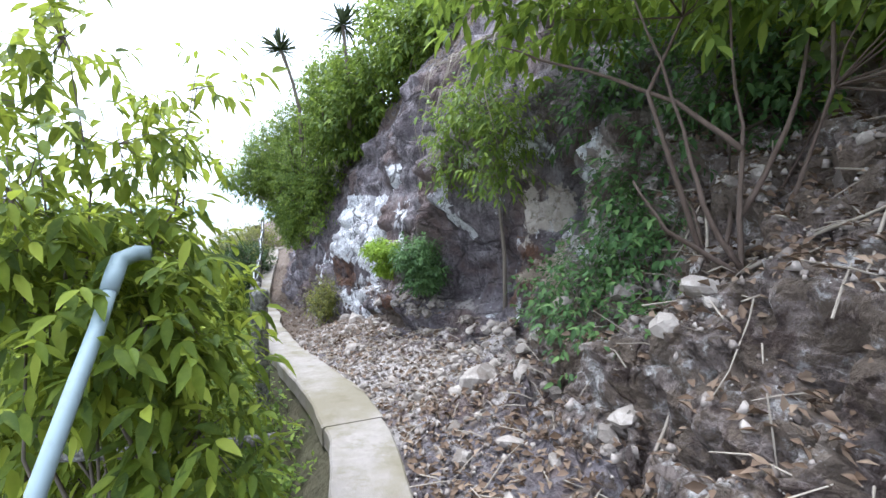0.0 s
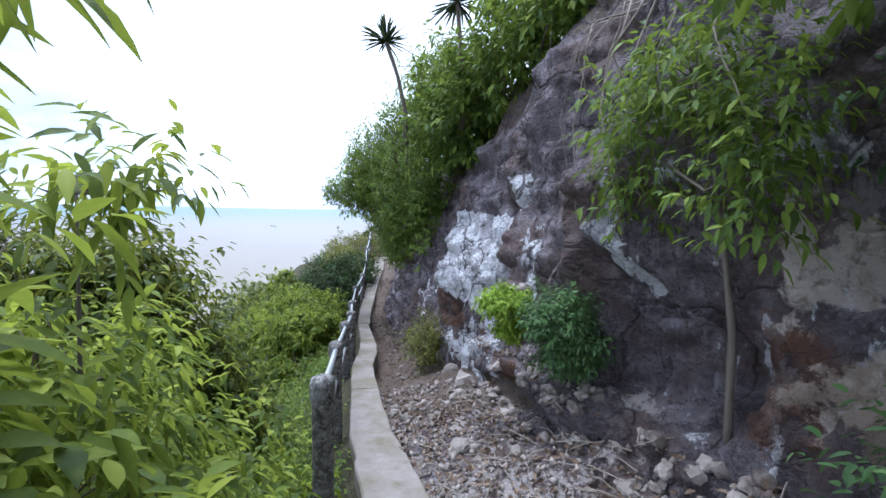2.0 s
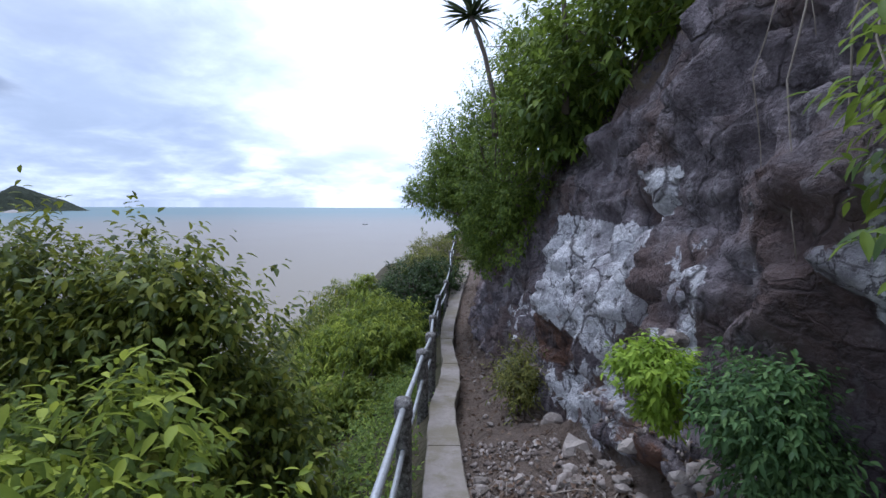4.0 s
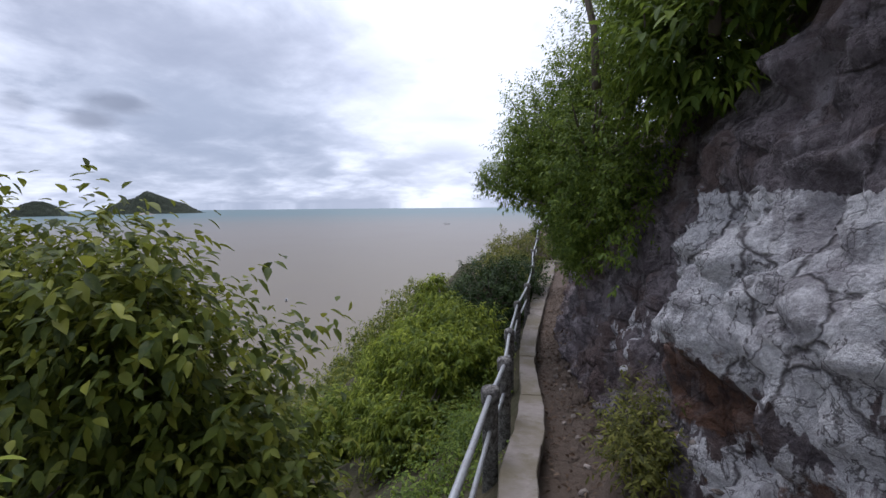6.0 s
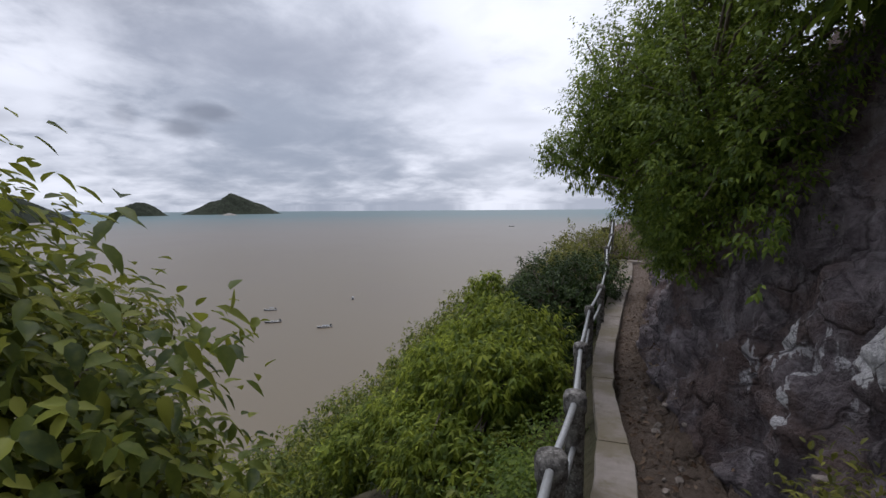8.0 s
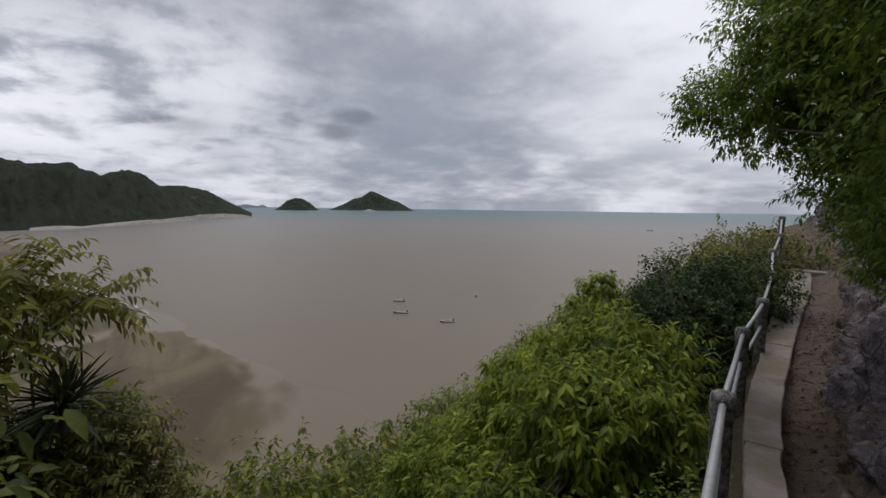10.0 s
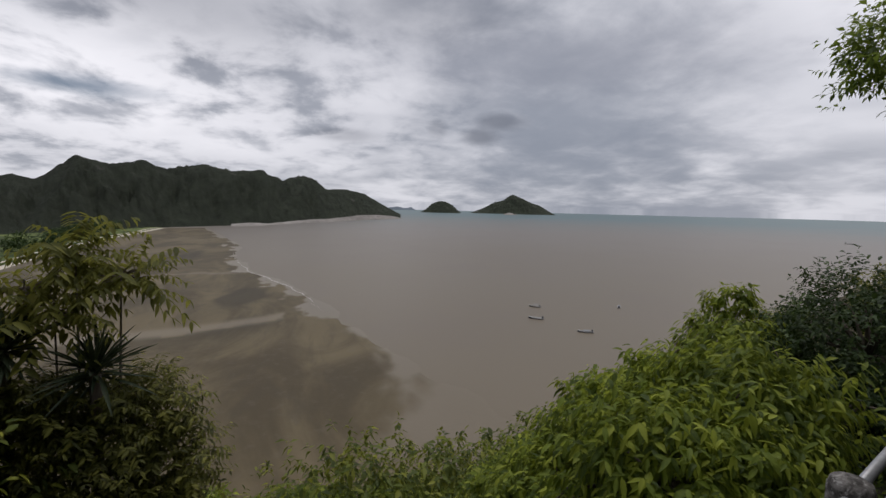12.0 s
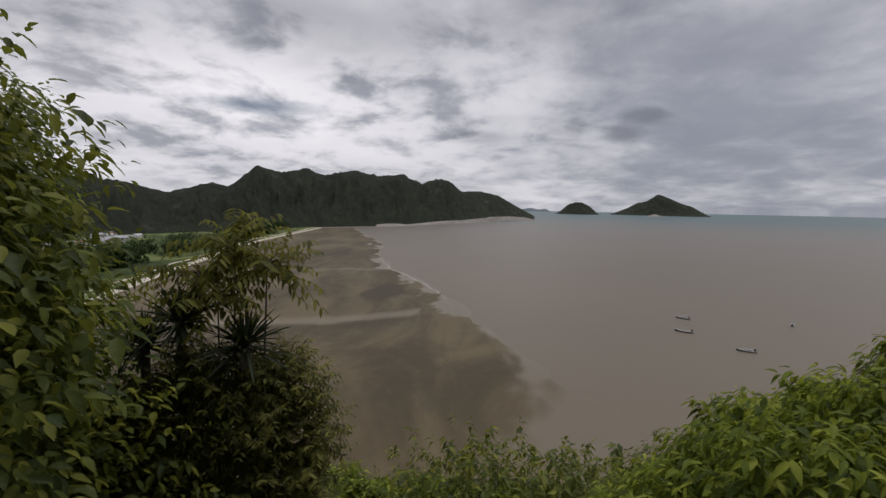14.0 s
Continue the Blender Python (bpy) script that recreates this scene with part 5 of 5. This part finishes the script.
sap = tagged(empty("sapling", 0.6, 4.95, 0.5), "thin bare-stemmed sapling before the rock hollow", "tree")
so = np.array(sap.location)
v, f = tube([(0, 0, -0.05), (-0.01, 0.02, 0.4), (-0.03, 0.0, 0.8), (-0.08, 0.03, 1.2), (-0.16, 0.05, 1.65)], [0.026, 0.022, 0.019, 0.015, 0.007], 8)
mesh_object("trunk", v, f, BARK, sap, True)
v, f, _ = sprigs([(-0.12, 0.05, 1.55, 0.28, 0.28, 0.25)], 22, 6, 0.07, shell=0.2, droop=0.6)
fast_mesh("crown", v, f, LEAF_MID, sap)

# ---------------- stones, litter, vines and roots ----------------
def stone_mesh(seed, flatness=0.7):
    bm = bmesh.new()
    bmesh.ops.create_icosphere(bm, subdivisions=2, radius=1)
    o = Vector((seed * 7.3, seed * 3.1, seed))
    for w in bm.verts:
        c = noise.voronoi(w.co * 1.1 + o)[0]
        w.co *= 0.72 + 0.5 * (c[1] - c[0]) + 0.25 * noise.noise(w.co * 1.3 + o)
        w.co.z *= flatness
    me = bpy.data.meshes.new("stone")
    bm.to_mesh(me)
    bm.free()
    me.materials.append(STONE)
    return me


STONES = [stone_mesh(i, 0.55 + 0.1 * (i % 4)) for i in range(8)]
rnd = random.Random(11)


def lay_stone(x, y, r, name="stone", label="loose pale limestone chunk on the rubble", sink=0.25, z=None, group="loose stones by the path"):
    ob = new(name, STONES[rnd.randrange(8)])
    zz = surface_z(x, y) if z is None else z
    ob.matrix_world = Matrix.LocRotScale((x, y, zz + r * (0.5 - sink)), Euler((rnd.uniform(-0.5, 0.5), rnd.uniform(-0.5, 0.5), rnd.uniform(0, 6.28))), (r * rnd.uniform(0.8, 1.3), r * rnd.uniform(0.8, 1.3), r))
    return tagged(ob, label, "stone", group)


lay_stone(0.27, 3.85, 0.16, "boulder", "grey white-veined boulder lying on the rubble", 0.2, group="")
lay_stone(1.95, 2.85, 0.3, "boulder", "smooth dark boulder held in the slope", 0.1, 1.75, "")
lay_stone(2.3, 3.5, 0.34, "boulder", "dark boulder under the branches", 0.1, 2.4, "")
lay_stone(-1.15, 6.85, 0.17, "boulder", "pale craggy boulder at the cliff's foot", 0.2, group="")
lay_stone(-1.45, 7.6, 0.12, "boulder", "pale craggy boulder at the cliff's foot", 0.2, group="")
for i in range(230):
    y = rnd.uniform(2.5, 6.6)
    xe, xf = CENTRE(y) + SPAN(y) / 2 + 0.08, FOOT(y)
    x = rnd.uniform(xe, xf + (1.1 if y < 3.8 else 0.0))
    lay_stone(x, y, 0.02 + 0.06 * rnd.random() ** 2.2 + (0.02 * rnd.random() if x > xf else 0))
for i in range(40):
    y = rnd.uniform(6.6, 14)
    x = rnd.uniform(CENTRE(y) + SPAN(y) / 2 + 0.25, FOOT(y))
    lay_stone(x, y, rnd.uniform(0.02, 0.06))

for i in range(110):
    y = rnd.uniform(4.0, 6.6) if i < 75 else rnd.uniform(4.2, 9.0)
    lay_stone(FOOT(y) + rnd.uniform(-0.3, 0.06), y, rnd.uniform(0.02, 0.07) * (1 if y < 6.4 else 0.6), label="pale broken rock at the cliff's foot", group="broken rocks at the cliff's foot")


def scatter(n, y0, y1, over, cell):
    """Points on the rubble: x, y and height."""
    y = rng.uniform(y0, y1, n)
    xe, xf = CENTRE(y) + SPAN(y) / 2 + 0.03, FOOT(y) + np.where(y < 3.9, over, 0.0)
    x = xe + (xf - xe) * rng.random(n)
    z = np.array([surface_z(a, b) for a, b in zip(x, y)])
    return np.stack([x, y, z], 1)


tetra = np.array([[1, 0, -0.4], [-0.5, 0.8, -0.4], [-0.6, -0.7, -0.4], [0.3, 0.2, 0.7], [-0.4, 0.1, 0.55]])
tf = np.array([[0, 1, 3], [1, 4, 3], [1, 2, 4], [2, 0, 3], [2, 3, 4], [0, 2, 1]])
p = scatter(5600, 1.2, 7.2, 1.5, 0.05)
s = 0.005 + 0.04 * rng.random(len(p)) ** 4
a = rng.uniform(0, 6.28, len(p))
c_, s_ = np.cos(a)[:, None], np.sin(a)[:, None]
t3 = tetra[None] * s[:, None, None] * rng.uniform(0.6, 1.3, (len(p), 5, 3))
v = np.stack([t3[:, :, 0] * c_ - t3[:, :, 1] * s_, t3[:, :, 0] * s_ + t3[:, :, 1] * c_, t3[:, :, 2]], 2) + p[:, None, :] + np.array([0, 0, 0.012])
f = (np.arange(len(p))[:, None, None] * 5 + tf[None]).reshape(-1, 3)
tagged(fast_mesh("rubble", v.reshape(-1, 3), f, GRAVEL), "pale broken limestone rubble on the ground", "rubble", kind="stuff")

p = np.concatenate([scatter(2600, 1.2, 6.5, 1.5, 0.05), scatter(3800, 1.2, 3.9, 1.9, 0.05), scatter(900, 6.5, 16, 0, 0.05)])
n = len(p)
ax = rng.normal(size=(n, 3)) * np.array([1, 1, 0.35])
L = rng.uniform(0.025, 0.075, n)
v, f = leaf_arrays(p + np.array([0, 0, 0.02]) + rng.random((n, 3)) * 0.02, ax, np.array([0, 0, 1.0]) + rng.normal(size=(n, 3)) * 0.5, L, L * rng.uniform(0.35, 0.6, n), 0.35, 0.1, True)
tagged(fast_mesh("leaf_litter", v, f, LEAF_BROWN), "dry brown fallen leaves over rubble and path edge", "leaves", kind="stuff")

pieces = []
for q in scatter(330, 1.5, 6.4, 1.3, 0.05):
    d = Vector((rnd.gauss(0, 1), rnd.gauss(0, 1), rnd.gauss(0, 0.25))).normalized() * rnd.uniform(0.04, 0.17)
    o = Vector(q) + Vector((0, 0, 0.03))
    pieces.append(tube([o - d, o + Vector((0, 0, rnd.uniform(0, 0.03))), o + d], [0.004, 0.0035, 0.002], 4, False))
v, f = join(pieces)
tagged(mesh_object("dead_twigs", v, f, TWIG), "pale dead twigs scattered on the rubble", "twigs", kind="stuff")


def vine(pts, r, label, name="hanging_vine", group="vines hanging on the rock"):
    o = Vector(pts[0])
    smooth_pts = []
    for a_, b_ in zip(pts, pts[1:]):
        for q in range(4):
            w = Vector(a_).lerp(Vector(b_), q / 4)
            smooth_pts.append(w - o + Vector(noise.noise_vector(w * 4)) * 0.03)
    smooth_pts.append(Vector(pts[-1]) - o)
    m = len(smooth_pts)
    v_, f_ = tube(smooth_pts, [r * (1 - 0.7 * i / m) for i in range(m)], 6)
    ob = mesh_object(name, v_, f_, BARK_BROWN if r > 0.012 else TWIG, None, True)
    ob.location = o
    return tagged(ob, label, "vine", group)


for i in range(12):
    y = rnd.uniform(4.9, 6.1)
    top = 3.35 - 0.12 * (y - 5)
    wx = FOOT(y) + LEAN(y) * (top - FOOT_Z(y)) - 0.18
    ln = rnd.uniform(0.5, 1.5)
    dy = rnd.uniform(-0.5, 0.4)
    vine([(wx + 0.35, y + 0.1, top + 0.1), (wx - 0.02, y, top - 0.05), (wx - 0.1 - rnd.random() * 0.15, y + dy * 0.4, top - ln * 0.5), (wx - 0.05, y + dy, top - ln)], rnd.uniform(0.005, 0.011), "thin pale bare vine hanging on dark rock")
for i in range(10):
    x, y = rnd.uniform(0.7, 1.7), rnd.uniform(2.3, 3.6)
    z = surface_z(x, y)
    vine([(1.3, 2.95, 1.3), (0.5 * (1.3 + x), 0.5 * (2.95 + y), 0.5 * (1.35 + z) + 0.05), (x, y, z + 0.04), (x - 0.25, y - 0.2, surface_z(x - 0.25, y - 0.2) + 0.03)], rnd.uniform(0.006, 0.014), "gnarled pale root creeping over the rubble", "tree_root", "roots on the rubble slope")
tr = [((1.36, 2.8, 1.35), (1.38, 2.9, 1.8), (1.42, 2.99, 2.12), (1.35, 3.1, 2.9)), ((1.4, 2.95, 2.0), (1.2, 3.2, 2.28), (0.7, 3.7, 2.62), (0.3, 4.2, 2.9)), ((1.36, 2.82, 1.45), (1.2, 2.9, 1.75), (1.15, 3.0, 2.1), (0.95, 3.2, 2.8)), ((1.4, 2.9, 1.7), (1.6, 2.95, 2.1), (1.74, 3.0, 2.5), (1.8, 3.1, 3.1)), ((1.36, 2.8, 1.4), (1.15, 2.85, 1.55), (1.0, 2.8, 1.62), (0.85, 2.85, 1.85))]
for q in tr:
    vine(list(q), 0.015, "brown bare trunk rising from the rubble", "bare_trunk", "bare trunks in the rubble")

# ---------------- boats on the bay ----------------
def boat(x, y, turn, size, canopy, label):
    root = tagged(empty("fishing_boat", x, y, SEA), label, "boat", "boats moored in the bay")
    st = [(-1, 0.32, 0.55), (-0.7, 0.42, 0.5), (-0.2, 0.46, 0.5), (0.3, 0.42, 0.56), (0.7, 0.28, 0.75), (1.0, 0.03, 1.1)]
    verts, faces = [], []
    for sx_, w, h in st:
        verts += [(sx_ * 4, 0, -0.2), (sx_ * 4, -w * 1.9, 0.1), (sx_ * 4, -w * 2.4, h), (sx_ * 4, -w * 2.1, h), (sx_ * 4, 0, 0.15), (sx_ * 4, w * 2.1, h), (sx_ * 4, w * 2.4, h), (sx_ * 4, w * 1.9, 0.1)]
    for i in range(len(st) - 1):
        for k_ in range(8):
            faces.append((i * 8 + k_, i * 8 + (k_ + 1) % 8, (i + 1) * 8 + (k_ + 1) % 8, (i + 1) * 8 + k_))
    faces += [tuple(range(8)), tuple(40 + k_ for k_ in range(8))[::-1]]
    mesh_object("hull", verts, faces, HULL_DARK, root)
    pr = [tube([(a_[0] * 4, s__ * a_[1] * 2.3, a_[2] + 0.05), (b_[0] * 4, s__ * b_[1] * 2.3, b_[2] + 0.05)], [0.14, 0.14], 5) for a_, b_ in zip(st, st[1:]) for s__ in (-1, 1)]
    v_, f_ = join(pr)
    mesh_object("gunwale", v_, f_, HULL_PALE, root, False, "pale painted rim")
    bm = bmesh.new()
    bmesh.ops.create_cube(bm, size=1, matrix=Matrix.Translation((-3.3, 0, 1.2)) @ Matrix.Diagonal((0.8, 0.5, 1.0, 1)))
    bmesh.ops.bevel(bm, geom=bm.edges[:], offset=0.12, segments=1, affect="EDGES")
    part("engine", bm, HULL_DARK, root, "dark stern engine")
    if canopy:
        bm = bmesh.new()
        bmesh.ops.create_cube(bm, size=1, matrix=Matrix.Translation((-0.6, 0, canopy)) @ Matrix.Diagonal((3.2, 1.7, 0.14, 1)))
        bmesh.ops.bevel(bm, geom=bm.edges[:], offset=0.06, segments=1, affect="EDGES")
        part("canopy", bm, CANVAS, root, "grey canopy")
        for px in (-2.0, 0.8):
            for py in (-0.7, 0.7):
                v_, f_ = tube([(px, py, 0.3), (px, py, canopy)], [0.06, 0.06], 5)
                mesh_object("canopy_post", v_, f_, HULL_PALE, root)
    else:
        v_, f_ = tube([(0.4, 0, 0.2), (0.4, 0, 2.2)], [0.07, 0.05], 5)
        mesh_object("mast", v_, f_, HULL_PALE, root)
    root.rotation_euler.z, root.scale = radians(turn), (size, size, size)


boat(-243.5, 131.0, -128, 0.85, 1.9, "small dark fishing boat with a grey canopy, moored")
boat(-217.0, 118.5, -124, 1.0, 0, "long dark fishing boat with a pale rim, moored")
boat(-189.0, 130.0, -116, 0.9, 1.1, "blue-grey fishing boat with a low cover, moored")
boat(-234.0, 181.0, 145, 0.75, 1.7, "small dark fishing boat seen end on, moored")
boat(-675, 1038, 20, 1.8, 2.5, "distant fishing boat near the horizon")

# ---------------- village and trees on the plain ----------------
def house(x, y, w, d, h, turn, roof):
    root = tagged(empty("house", x, y, SEA + 3), "small pale house with a pitched roof", "house", "village houses on the plain")
    bm = bmesh.new()
    bmesh.ops.create_cube(bm, size=1, matrix=Matrix.Translation((0, 0, h / 2)) @ Matrix.Diagonal((w, d, h, 1)))
    part("wall", bm, WALL_PALE, root)
    e = 0.6
    vv = [(-w / 2 - e, -d / 2 - e, h), (w / 2 + e, -d / 2 - e, h), (w / 2 + e, d / 2 + e, h), (-w / 2 - e, d / 2 + e, h), (-w / 2 - e, 0, h + d * 0.35), (w / 2 + e, 0, h + d * 0.35)]
    mesh_object("roof", vv, [(0, 1, 5, 4), (2, 3, 4, 5), (0, 4, 3), (1, 2, 5), (3, 2, 1, 0)], roof, root)
    root.rotation_euler.z = turn


for i in range(46):
    u = rnd.random()
    house(-425 - 200 * u + rnd.uniform(-25, 25), -405 - 30 * u + rnd.uniform(-40, 30), rnd.uniform(7, 14), rnd.uniform(6, 9), rnd.uniform(3, 5.5), rnd.uniform(0, 3.1), ROOF_GREY if rnd.random() < 0.6 else ROOF_RUST)
mast = tagged(empty("radio_mast", -470, -440, SEA + 3), "thin radio mast in the village", "mast")
v, f = tube([(0, 0, 0), (0, 0, 26)], [0.6, 0.3], 5)
mesh_object("pole", v, f, CANVAS, mast)

blob = []
for i in range(130):
    u = rnd.random()
    if i < 75:
        x, y, r = -258 - 145 * u + rnd.uniform(-8, 8), -240 - 30 * u + rnd.uniform(-22, 8), rnd.uniform(5, 8)
        if 0.42 < u < 0.52:
            continue
    else:
        x, y, r = -420 - 520 * u + rnd.uniform(-10, 10), -262 - 60 * u + rnd.uniform(-40, 4), rnd.uniform(5, 9)
    blob.append((x, y, SEA + 3 + r * 0.9, r, r, r * 1.2))
for i in range(90):
    u = rnd.random()
    blob.append((-460 - 420 * u + rnd.uniform(-40, 40), -520 - 100 * u + rnd.uniform(-70, 70), SEA + 5, 6, 6, 5))
v, f, _ = sprigs(blob, 9000, 5, 2.6, slim=0.6, droop=0.2, shell=0.55, stalk=1.5, simple=True)
tagged(fast_mesh("coastal_woods", v, f, LEAF_DARK), "dark casuarina woods behind the beach", "woods", kind="stuff")
